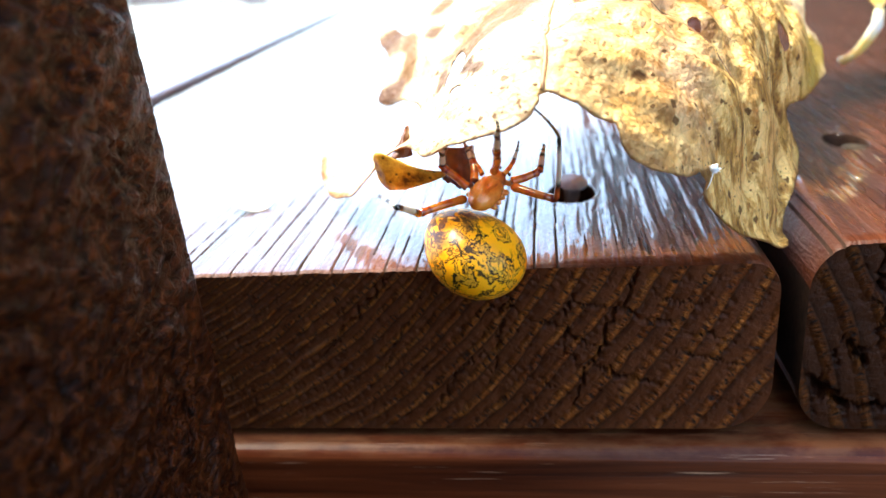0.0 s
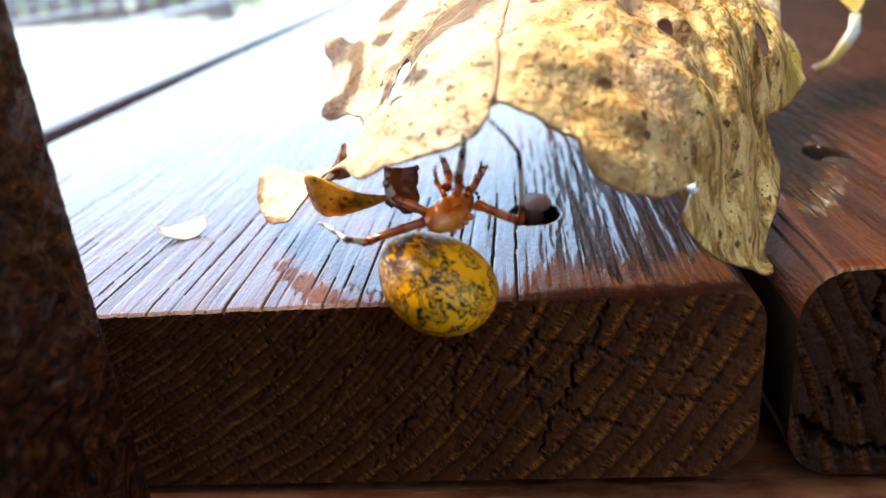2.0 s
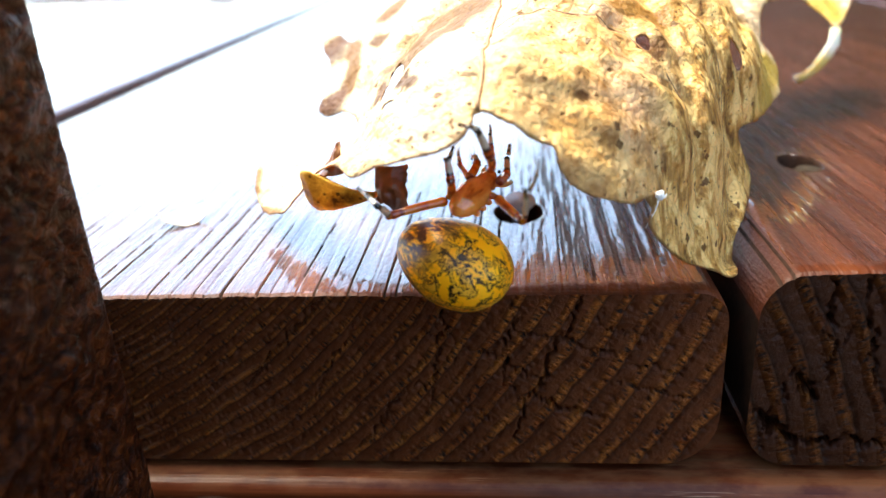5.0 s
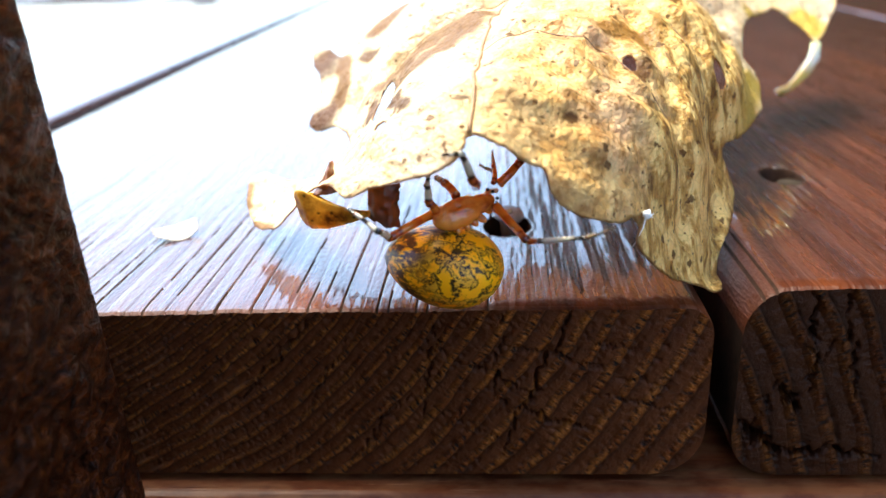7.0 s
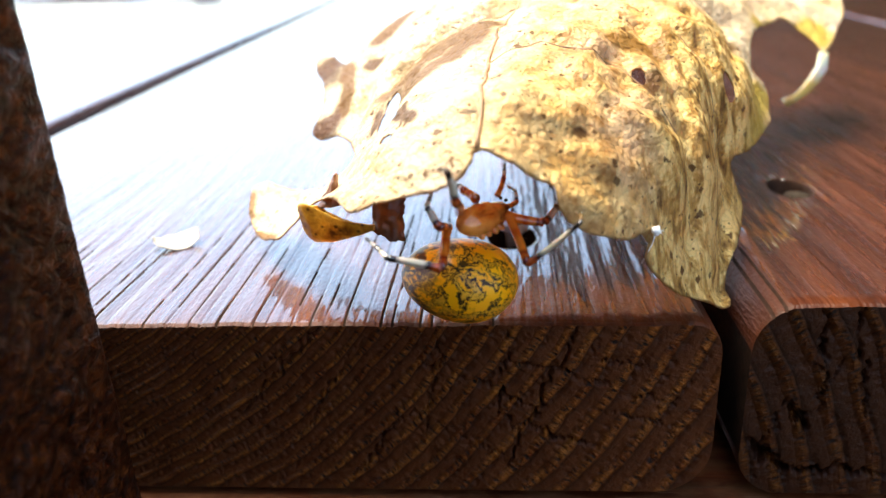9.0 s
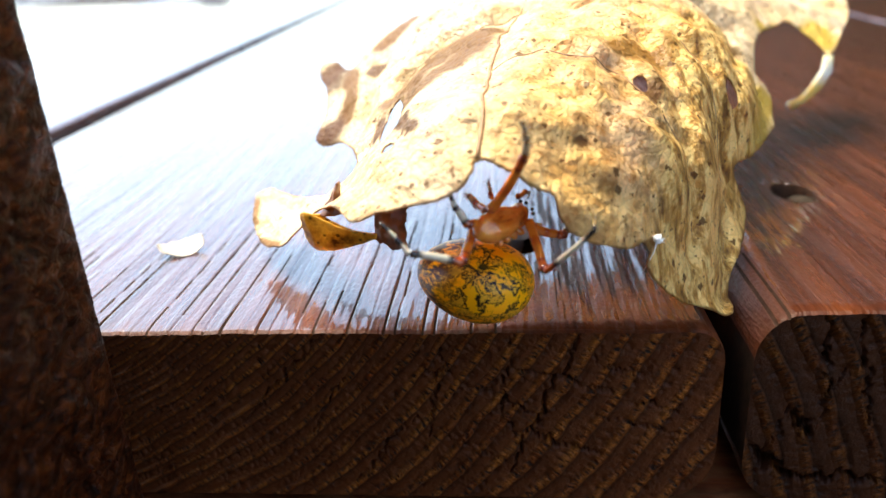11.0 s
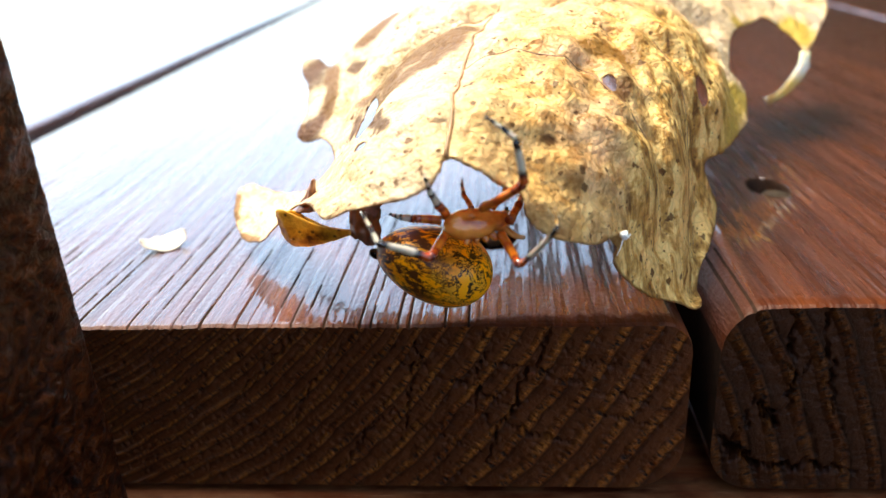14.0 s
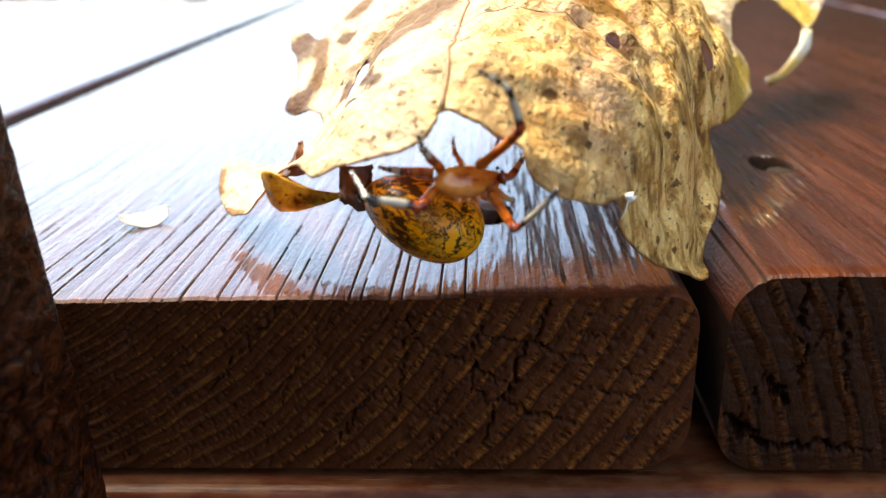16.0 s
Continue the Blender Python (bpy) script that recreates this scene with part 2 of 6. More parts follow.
    for sc, lo, hi in ((430, 0.17, 0.21), (260, 0.17, 0.20), (900, 0.16, 0.22)):
        sp = m.voronoi(m.obj(sc, sc, sc, (sc * 0.01, 0.3, 0.7)), 1.0, metric="MANHATTAN")
        spots = m.ramp(m.math("ADD", sp, m.math("MULTIPLY", m.math("SUBTRACT", fine, 0.5), 0.35)), [(lo, 0.9), (hi, 0.0)])
        col = m.mix(spots, col, (0.15, 0.065, 0.018))
    net = m.voronoi(m.obj(700, 700, 700), 1.0, "DISTANCE_TO_EDGE")
    col = m.mix(m.ramp(net, [(0.02, 0.22), (0.07, 0.0)]), col, (0.30, 0.17, 0.06))
    at = m.t.nodes.new("ShaderNodeAttribute")
    at.attribute_name = "margin"
    rim_d = m.math("ADD", at.outputs["Fac"], m.math("MULTIPLY", m.math("SUBTRACT", stain, 0.5), 0.9))
    col = m.mix(m.ramp(rim_d, [(0.02, 0.75), (0.22, 0.0)]), col, (0.20, 0.085, 0.022))
    relief = m.math("ADD", m.math("ADD", mid, m.math("MULTIPLY", net, 0.35)), m.math("MULTIPLY", fine, 0.15))
    b = m.bump(relief, 0.0011, 1.0)
    m.set(Base_Color=col, Roughness=0.42, Specular_IOR_Level=0.25, Normal=b)
    tr = m.t.nodes.new("ShaderNodeBsdfTranslucent")
    m.put(tr.inputs["Color"], m.mix(0.9, col, (0.90, 0.58, 0.24), "MULTIPLY"))
    m.put(tr.inputs["Normal"], b)
    ms = m.t.nodes.new("ShaderNodeMixShader")
    ms.inputs[0].default_value = 0.38
    m.t.links.new(m.p.outputs[0], ms.inputs[1])
    m.t.links.new(tr.outputs[0], ms.inputs[2])
    m.t.links.new(ms.outputs[0], m.out.inputs[0])
    return m.m


def mat_plain(name, col, rough=0.5, var=0.25, scale=300, bump=0.0001, **kw):
    m = Mat(name)
    n = m.noise(m.obj(scale, scale, scale), 1.0, 4)
    dark = tuple(c * (1 - var) for c in col)
    lite = tuple(min(1, c * (1 + var)) for c in col)
    m.set(Base_Color=m.ramp(n, [(0.3, dark), (0.7, lite)]), Roughness=rough, Normal=m.bump(n, bump, 0.7), **kw)
    return m.m


def mat_abdomen():
    """Egg-yolk yellow with black-edged marbling; darker streaks towards the tail (object +z)."""
    m = Mat("marbled_abdomen")
    x, y, z = m.sep(m.obj())
    n1 = m.noise(m.obj(400, 400, 330, (0.3, 0.1, 0.7)), 1.0, 4, 0.62, 0.25)
    edge = m.math("ABSOLUTE", m.math("SUBTRACT", n1, 0.50))
    line = m.ramp(edge, [(0.014, 1.0), (0.023, 0.0)])
    far = m.ramp(m.math("ABSOLUTE", m.math("SUBTRACT", n1, 0.585)), [(0.006, 1.0), (0.014, 0.0)])
    line = m.math("MAXIMUM", line, far)
    inside = m.ramp(n1, [(0.50, 0.0), (0.51, 1.0), (0.58, 1.0), (0.59, 0.0)])
    n2 = m.noise(m.obj(1050, 1050, 420, (1.3, 0.2, 0.1)), 1.0, 4, 0.7, 0.6)
    streak = m.ramp(n2, [(0.46, 0.0), (0.52, 1.0)])
    tail = m.ramp(m.math("MULTIPLY_ADD", z, 75.0, 0.5), [(0.30, 0.0), (0.58, 1.0)])
    orange = m.mix(m.noise(m.obj(160, 160, 160), 1.0, 2), (0.98, 0.42, 0.005), (0.92, 0.25, 0.003))
    col = m.mix(m.ramp(m.noise(m.obj(120, 120, 120, (2, 2, 2)), 1.0, 2), [(0.34, 0.0), (0.60, 0.8)]), orange, (1.0, 0.49, 0.008))
    gate = m.ramp(m.noise(m.obj(110, 110, 110, (5, 1, 0)), 1.0, 2), [(0.34, 0.2), (0.44, 1.0)])
    col = m.mix(m.math("MULTIPLY", inside, m.math("MULTIPLY", gate, 0.40)), col, (0.46, 0.28, 0.05))
    col = m.mix(m.math("MULTIPLY", m.math("MULTIPLY", line, gate), m.math("MULTIPLY_ADD", tail, -0.5, 1.0)), col, (0.016, 0.009, 0.004))
    col = m.mix(m.math("MULTIPLY", streak, tail), col, (0.085, 0.024, 0.007))
    n3 = m.noise(m.obj(900, 900, 340, (4.1, 2.2, 0.6)), 1.0, 4, 0.65, 0.8)         # short black dashes run along the flanks
    dash = m.math("MULTIPLY", m.ramp(n3, [(0.55, 0.0), (0.59, 1.0)]), m.ramp(m.noise(m.obj(150, 150, 150, (1, 7, 2)), 1.0, 2), [(0.44, 0.0), (0.52, 0.95)]))
    col = m.mix(dash, col, (0.018, 0.009, 0.004))
    b = m.bump(m.noise(m.obj(1500, 1500, 1500), 1.0, 2), 0.00006, 0.6)
    m.set(Base_Color=col, Roughness=0.30, Specular_IOR_Level=0.28, Normal=b)
    m.p.inputs["Subsurface Weight"].default_value = 0.2
    m.p.inputs["Subsurface Scale"].default_value = 0.0015
    m.p.inputs["Subsurface Radius"].default_value = (1.0, 0.5, 0.15)
    return m.m


def mat_carapace():
    """Glassy amber shell with rust-brown clouds and a pale middle."""
    m = Mat("amber_carapace")
    n = m.noise(m.obj(520, 520, 260), 1.0, 4, 0.65, 0.5)
    big = m.noise(m.obj(190, 190, 190, (3, 1, 0)), 1.0, 2)
    col = m.ramp(n, [(0.30, (0.22, 0.030, 0.006)), (0.45, (0.58, 0.140, 0.014)), (0.66, (0.82, 0.30, 0.045))])
    col = m.mix(m.ramp(big, [(0.42, 0.0), (0.62, 0.5)]), col, (0.85, 0.36, 0.070))
    m.set(Base_Color=col, Roughness=0.12, Normal=m.bump(n, 0.00035, 0.8))
    m.p.inputs["Coat Weight"].default_value = 0.7
    m.p.inputs["Coat Roughness"].default_value = 0.05
    m.p.inputs["Subsurface Weight"].default_value = 0.3
    m.p.inputs["Subsurface Scale"].default_value = 0.0012
    m.p.inputs["Subsurface Radius"].default_value = (1.0, 0.35, 0.08)
    return m.m


def mat_leg(name, stops):
    """Banded leg segment: colours by the share of its length from root (0) to tip (1), z in units of 10 mm."""
    m = Mat(name)
    g = m.t.nodes.new("ShaderNodeSeparateXYZ")
    m.t.links.new(m.co.outputs["Generated"], g.inputs[0])
    wob = m.math("MULTIPLY_ADD", m.noise(m.obj(900, 900, 900), 1.0, 2), 0.10, -0.05)
    col = m.ramp(m.math("ADD", g.outputs[2], wob), stops)
    m.set(Base_Color=col, Roughness=0.16, Normal=m.bump(m.noise(m.obj(2500, 2500, 900), 1.0, 2), 0.00004, 0.6))
    m.p.inputs["Coat Weight"].default_value = 0.8
    m.p.inputs["Coat Roughness"].default_value = 0.05
    m.p.inputs["Subsurface Weight"].default_value = 0.15
    m.p.inputs["Subsurface Scale"].default_value = 0.0006
    return m.m


ORANGE, RUST, AMBER = (0.46, 0.075, 0.007), (0.17, 0.016, 0.004), (0.60, 0.155, 0.012)
STRAW = (0.22, 0.13, 0.048)
DARK = (0.10, 0.013, 0.005)
BLACK, BONE = (0.012, 0.009, 0.008), (0.55, 0.48, 0.36)
M_DECK = mat_deck()
M_END_A = mat_endgrain("end_grain", -0.048, 0.046, 0.0424, -0.00128)
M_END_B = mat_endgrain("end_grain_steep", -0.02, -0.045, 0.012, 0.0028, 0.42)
M_RIM, M_POST, M_LEAF = mat_rim(), mat_post(), mat_leaf()
M_ABD = mat_abdomen()
M_CEPH = mat_carapace()
M_FEMUR = mat_leg("orange_femur", [(0.0, RUST), (0.08, AMBER), (0.30, AMBER), (0.37, ORANGE), (0.44, ORANGE), (0.56, AMBER), (0.72, AMBER), (0.79, RUST), (0.86, ORANGE), (0.95, RUST), (1.0, DARK)])
M_TIBIA = mat_leg("banded_tibia", [(0.0, RUST), (0.10, ORANGE), (0.19, DARK), (0.25, BLACK), (0.34, BONE), (0.74, BONE), (0.84, BLACK), (1.0, BLACK)])
M_TARSUS = mat_leg("banded_tarsus", [(0.0, BLACK), (0.06, BONE), (0.24, BONE), (0.32, BLACK), (0.48, BLACK), (0.54, BONE), (0.68, BONE), (0.76, BLACK), (1.0, BLACK)])
M_TARSUS_SLIM = mat_leg("slim_tarsus", [(0.0, BLACK), (0.10, STRAW), (0.34, STRAW), (0.42, BLACK), (0.56, BLACK), (0.62, STRAW), (0.72, STRAW), (0.80, BLACK), (1.0, BLACK)])
M_PALP = mat_leg("pale_pedipalp", [(0.0, AMBER), (0.6, (0.6, 0.36, 0.12)), (0.85, BONE), (1.0, BLACK)])
M_EYE = mat_plain("black_gloss", (0.01, 0.01, 0.01), 0.08, 0.1)
M_VEIN = mat_plain("leaf_vein", (0.26, 0.13, 0.045), 0.5, 0.4, 500)


def mat_curl():
    m = Mat("ochre_rolled_leaf")
    n = m.noise(m.obj(330, 330, 330), 1.0, 5, 0.65)
    sp = m.ramp(m.voronoi(m.obj(800, 800, 800), 1.0), [(0.15, 0.8), (0.24, 0.0)])
    col = m.ramp(n, [(0.32, (0.16, 0.055, 0.010)), (0.42, (0.58, 0.27, 0.020)), (0.58, (0.95, 0.60, 0.070))])
    col = m.mix(sp, col, (0.05, 0.02, 0.008))
    b = m.bump(n, 0.0006, 0.9)
    m.set(Base_Color=col, Roughness=0.3, Normal=b)
    tr = m.t.nodes.new("ShaderNodeBsdfTranslucent")
    m.put(tr.inputs["Color"], m.mix(0.9, col, (0.8, 0.72, 0.40), "MULTIPLY"))
    m.put(tr.inputs["Normal"], b)
    ms = m.t.nodes.new("ShaderNodeMixShader")
    ms.inputs[0].default_value = 0.45
    m.t.links.new(m.p.outputs[0], ms.inputs[1])
    m.t.links.new(tr.outputs[0], ms.inputs[2])
    m.t.links.new(ms.outputs[0], m.out.inputs[0])
    return m.m


M_CURL = mat_curl()
M_FLAP = mat_plain("brown_torn_leaf", (0.16, 0.055, 0.018), 0.35, 0.6, 420, 0.0004)
M_SILK = mat_plain("white_silk", (0.85, 0.85, 0.83), 0.6, 0.1, 900)
M_FLAKE = mat_plain("pale_flake", (0.44, 0.40, 0.34), 0.5, 0.2, 500)
M_STEEL = mat_plain("dull_steel", (0.34, 0.35, 0.37), 0.55, 0.3, 700, 0.0001)
M_PLUG = mat_plain("weathered_plug", (0.048, 0.034, 0.020), 0.8, 0.35, 600, 0.0002, Specular_IOR_Level=0.15)
# dirt in the grooves; on board sides it paints the dark of the gaps
M_DIRT_SHADE = mat_plain("groove_dirt_gap_shade", (0.026, 0.013, 0.008), 0.9, 0.4, 900, 0.0001, Specular_IOR_Level=0.08)
M_ARRIS = mat_deck("rubbed_deck_edge", False)
M_RAIL = mat_plain("dark_rail_wood", (0.045, 0.018, 0.010), 0.45, 0.4, 60, 0.0005)
M_GROUND = mat_plain("bare_soil", (0.050, 0.032, 0.019), 0.9, 0.5, 3, 0.02)
M_LAWN = mat_plain("lawn", (0.075, 0.13, 0.010), 0.9, 0.5, 3, 0.02)
M_SHRUB = mat_plain("shrub_leaves", (0.11, 0.20, 0.010), 0.5, 0.6, 6, 0.0005)
M_BARK = mat_plain("bark", (0.10, 0.07, 0.05), 0.8, 0.4, 60, 0.002)
M_WALL = mat_plain("dark_unseen_wall", (0.020, 0.011, 0.008), 0.7, 0.25, 8, 0.001)

# ---- mesh helpers ----


def mesh_ob(name, verts, faces, material, parent=None, label="", smooth=True, mats=None, index=None):
    me = bpy.data.meshes.new(name)
    me.from_pydata([tuple(map(float, v)) for v in verts], [], [tuple(map(int, f)) for f in faces])
    me.validate()
    for mt in (mats or [material]):
        me.materials.append(mt)
    if index is not None:
        me.polygons.foreach_set("material_index", index)
    me.polygons.foreach_set("use_smooth", [smooth] * len(me.polygons))
    ob = new(name, me)
    if parent is not None:
        ob.parent = parent
    if label:
        tagged(ob, label)
    return ob


def part(name, bm, material, parent=None, label="", smooth=True):
    me = bpy.data.meshes.new(name)
    bm.to_mesh(me)
    bm.free()
    me.materials.append(material)
    me.polygons.foreach_set("use_smooth", [smooth] * len(me.polygons))
    ob = new(name, me)
    if parent is not None:
        ob.parent = parent
    if label:
        tagged(ob, label)
    return ob


def box_bm(x0, x1, y0, y1, z0, z1, bevel=0.0, seg=2):
    bm = bmesh.new()
    bmesh.ops.create_cube(bm, size=1)
    for v in bm.verts:
        v.co = ((x0, x1)[v.co.x > 0], (y0, y1)[v.co.y > 0], (z0, z1)[v.co.z > 0])
    if bevel:
        bmesh.ops.bevel(bm, geom=bm.edges[:], offset=bevel, segments=seg, affect="EDGES", profile=0.5)
    return bm


def grid_faces(nu, nv, off=0, flip=False):
    i = np.arange(nu * nv).reshape(nu, nv) + off
    a, b, c, d = i[:-1, :-1].ravel(), i[1:, :-1].ravel(), i[1:, 1:].ravel(), i[:-1, 1:].ravel()
    return np.stack([a, d, c, b] if flip else [a, b, c, d], 1)


def fbm(x, y, seed, octaves=4, gain=0.5):
    """Smooth value noise on arrays, for relief."""
    x, y = np.broadcast_arrays(np.asarray(x, float), np.asarray(y, float))
    total, amp, norm = np.zeros(x.shape), 1.0, 0.0
    for o in range(octaves):
        xi, yi = np.floor(x).astype(np.int64), np.floor(y).astype(np.int64)
        fx, fy = x - xi, y - yi
        fx, fy = fx * fx * (3 - 2 * fx), fy * fy * (3 - 2 * fy)

        def cell(a, b):
            k = (a * 374761393 + b * 668265263 + (seed + o) * 974634777) & 0x7FFFFFFF
            k = ((k ^ (k >> 13)) * 1274126177) & 0x7FFFFFFF
            return (k & 0xFFFF) / 65535.0 * 2 - 1
        v = (cell(xi, yi) * (1 - fx) + cell(xi + 1, yi) * fx) * (1 - fy) + (cell(xi, yi + 1) * (1 - fx) + cell(xi + 1, yi + 1) * fx) * fy
        total += amp * v
        norm += amp
        amp, x, y = amp * gain, x * 2.03, y * 2.03
    return total / norm


# ---- the deck ----
DECK_LEN = 2.2
THICK = 0.0252


def dip(x, y, cx, cy, rx, ry, depth):
    d = np.hypot((x - cx) / rx, (y - cy) / ry)
    return -depth * np.clip((1.06 - d) / 0.12, 0, 1)


def deck_plank(name, x0, x1, top, step, fine, parent, end_mat, seed, pith, pitch, holes=(), rt=0.003, rb=0.0045, cracks=(), thick=THICK):
    """A plank along +y with its sawn end at y = 0: grooved top, rounded edges, ring relief and cracks on the end.
    fine: the stretch of x that is meshed closely."""
    rng = np.random.default_rng(seed)
    xs = [x0]
    while xs[-1] < x1:
        x = xs[-1]
        near = min(x - x0, x1 - x)
        inside = fine[0] <= x <= fine[1]
        h = step if inside else max(step * 5, 0.0012)
        if near < 0.005:
            h = min(h, 0.0003 + 0.12 * near)
        xs.append(x + h)
    xs[-1] = x1
    if xs[-1] - xs[-2] < 1e-5:
        xs.pop(-2)
    xs = np.array(xs)

    def corner(r):
        d = np.minimum(xs - x0, x1 - xs)
        k = np.clip(1 - d / r, 0, 1)
        return r * (1 - np.sqrt(np.clip(1 - k * k, 0, 1)))
    zt, zb = top - corner(rt), top - thick + corner(rb)
    # long grooves where the soft wood has worn away
    gx, gw, gd = [], [], []
    x = x0 + 0.002
    while x < x1 - 0.002:
        gx.append(x)
        gw.append(rng.uniform(0.00007, 0.00013))
        gd.append(rng.uniform(0.00015, 0.00040) * (1.0 if x < 0.030 or rng.random() < 0.25 else 0.25))
        x += rng.uniform(0.0012, 0.0036)
    ys = [0.0, 0.00025, 0.0006]
    while ys[-1] < DECK_LEN:
        y = ys[-1]
        ys.append(y + (0.0009 if y < 0.02 else 0.0005 if y < 0.056 else 0.0016 if y < 0.07 else 0.004 if y < 0.16 else 0.02 if y < 0.5 else 0.15 if y < 1.5 else 0.5))
    ys = np.array(ys)
    ys[-1] = DECK_LEN
    XX, YY = np.meshgrid(xs, ys, indexing="ij")
    wig = 0.0009 * fbm(XX * 20, YY * 16, seed + 5, 2)
    rel = np.zeros_like(XX)
    fade = np.clip((0.5 - YY) / 0.3, 0, 1)
    slot = np.zeros_like(XX)
    for n, (c, w, d) in enumerate(zip(gx, gw, gd)):
        run = np.clip(0.75 + 0.9 * fbm(YY * 28 + 3.7 * n, 0.5, seed + 6, 2), 0, 1)
        slot = np.maximum(slot, run * d * np.exp(-((XX + wig - c) / w) ** 4))
    slot *= (XX >= fine[0]) & (XX <= fine[1]) & (step < 0.001)
    slot *= np.clip(1.5 - YY / 0.040, 0.15, 1)
    rel -= slot
    rel += 0.00017 * fbm((XX + wig) * 620, YY * 34, seed + 2, 3) + 0.0003 * fbm(XX * 60, YY * 12, seed + 3, 2) + 0.00003 * fbm(XX * 1500, YY * 260, seed + 4, 2)
    rel *= fade * np.clip(np.minimum(XX - x0, x1 - XX) / 0.003, 0.15, 1)
    for hx, hy, rx, ry, depth in holes:
        rel += dip(XX, YY, hx, hy, rx, ry, depth)
    ZT = zt[:, None] + rel
    if step < 0.001:                                                    # the top falls away a little towards the sawn end
        ZT -= 0.0002 * np.clip(1 - YY / 0.004, 0, 1) ** 2
    ZT[:, 0] -= 0.00020 + 0.00012 * fbm(xs * 300, 0.5, seed + 8, 3)     # worn arris
    ZT[:, 1] -= 0.00008
    verts, faces, index = [], [], []
    nu, nv = XX.shape
    verts.append(np.stack([XX, YY, ZT], -1).reshape(-1, 3))
    f = grid_faces(nu, nv)
    faces.append(f)
    pit = np.zeros(nu * nv, bool)
    for hx, hy, rx, ry, depth in holes:
        pit |= (dip(XX, YY, hx, hy, rx, ry, 1.0) < -0.12).ravel()
    dirt = (slot * fade > 0.00016).ravel()
    worn = np.repeat((corner(rt) > 0.00035)[:, None], nv, 1).ravel() & ((YY < 0.5) & (XX > 0.05) & (XX < 0.11)).ravel()      # rubbed matt along the rounded edges
    bare = np.repeat((fbm(xs * 240, 3.5, seed + 9, 3) > -0.45)[:, None], nv, 1).ravel() & (YY < 0.0007).ravel()      # varnish rubbed off the arris in places
    worn |= bare
    index += [2 if b or g else 3 if w else 0 for b, g, w in zip(pit[f].any(1), dirt[f].sum(1) >= 2, worn[f].all(1))]
    # sawn end
    ns = max(8, int(THICK / (step * 1.5 if step < 0.001 else 0.003)))
    s = np.linspace(0, 1, ns)
    XE = np.repeat(xs[:, None], ns, 1)
    ZE = zb[:, None] + s[None] * (ZT[:, :1] - zb[:, None])
    r = np.hypot(XE - pith[0], ZE - pith[1]) + 0.0016 * fbm(XE * 60, ZE * 60, seed + 11, 2)
    a = np.arctan2(ZE - pith[1], XE - pith[0])
    ph = np.mod(np.log(np.maximum(r * pitch[0] + pitch[1], 1e-4)) / pitch[0], 1.0)
    soft = np.clip(np.minimum(ph / 0.25, (0.72 - ph) / 0.1), 0, 1)
    pores = fbm(r * 700, a * 0.09 * 2300, seed + 12, 3)
    DE = 0.00010 * fbm(XE * 700, ZE * 700, seed + 13, 3) + soft * (0.00014 + 0.00042 * np.clip(pores, -0.2, 1))
    for (ax, az, bx, bz, w, dep) in cracks:
        t = np.clip(((XE - ax) * (bx - ax) + (ZE - az) * (bz - az)) / ((bx - ax) ** 2 + (bz - az) ** 2), 0, 1)
        jx = 0.0015 * fbm(t * 9, seed + ax * 900, 77, 4, 0.65)
        nx, nz = -(bz - az), bx - ax
        ln = math.hypot(nx, nz)
        off = ((XE - ax - t * (bx - ax)) * nx + (ZE - az - t * (bz - az)) * nz) / ln + jx
        along = np.hypot(XE - ax - t * (bx - ax), ZE - az - t * (bz - az))
        wide = 1.5 * w * (0.35 + 0.65 * np.sin(np.pi * np.clip(t, 0.02, 0.98)))
        DE += 1.3 * dep * np.clip(0.65 + 0.9 * fbm(t * 11, seed + bz * 900, 78, 2), 0.1, 1) * np.exp(-(off / wide) ** 2) * (along < 0.0015)
    edge = np.clip(np.minimum(s, 1 - s) / 0.05, 0, 1)[None] * np.clip(np.minimum(XE - x0, x1 - XE) / 0.001, 0, 1)
    YE = DE * edge
    base = sum(len(v) for v in verts)
    verts.append(np.stack([XE, YE, ZE], -1).reshape(-1, 3))
    f = grid_faces(nu, ns, base)
    faces.append(f)
    index += [1] * len(f)
    # underside and edges
    base += nu * ns
    yc = np.array([0.0, DECK_LEN])
    B = np.stack([np.repeat(xs[:, None], 2, 1), np.repeat(yc[None], nu, 0), np.repeat(zb[:, None], 2, 1)], -1).reshape(-1, 3)
    verts.append(B)
    f = grid_faces(nu, 2, base, True)
    faces.append(f)
    index += [0] * len(f)
    base += nu * 2
    for xe, zhi, zlo, flip in ((x0, ZT[0], zb[0], True), (x1, ZT[-1], zb[-1], False)):
        S = np.concatenate([np.stack([np.full(nv, xe), ys, zhi], 1), np.stack([np.full(nv, xe), ys, np.full(nv, zlo)], 1)])
        verts.append(S)
        f = grid_faces(2, nv, base, flip)
        faces.append(f)
        # sides coloured near-black, so the gap's shade is painted on
        index += [2] * len(f)
        base += 2 * nv
    # far end
    E = np.concatenate([np.stack([xs, np.full(nu, DECK_LEN), ZT[:, -1]], 1), np.stack([xs, np.full(nu, DECK_LEN), zb], 1)])
    verts.append(E)
    f = grid_faces(2, nu, base)
    faces.append(f)
    index += [0] * len(f)
    return mesh_ob(name, np.concatenate(verts), np.concatenate(faces), None, parent, mats=[M_DECK, end_mat, M_DIRT_SHADE, M_ARRIS], index=index)


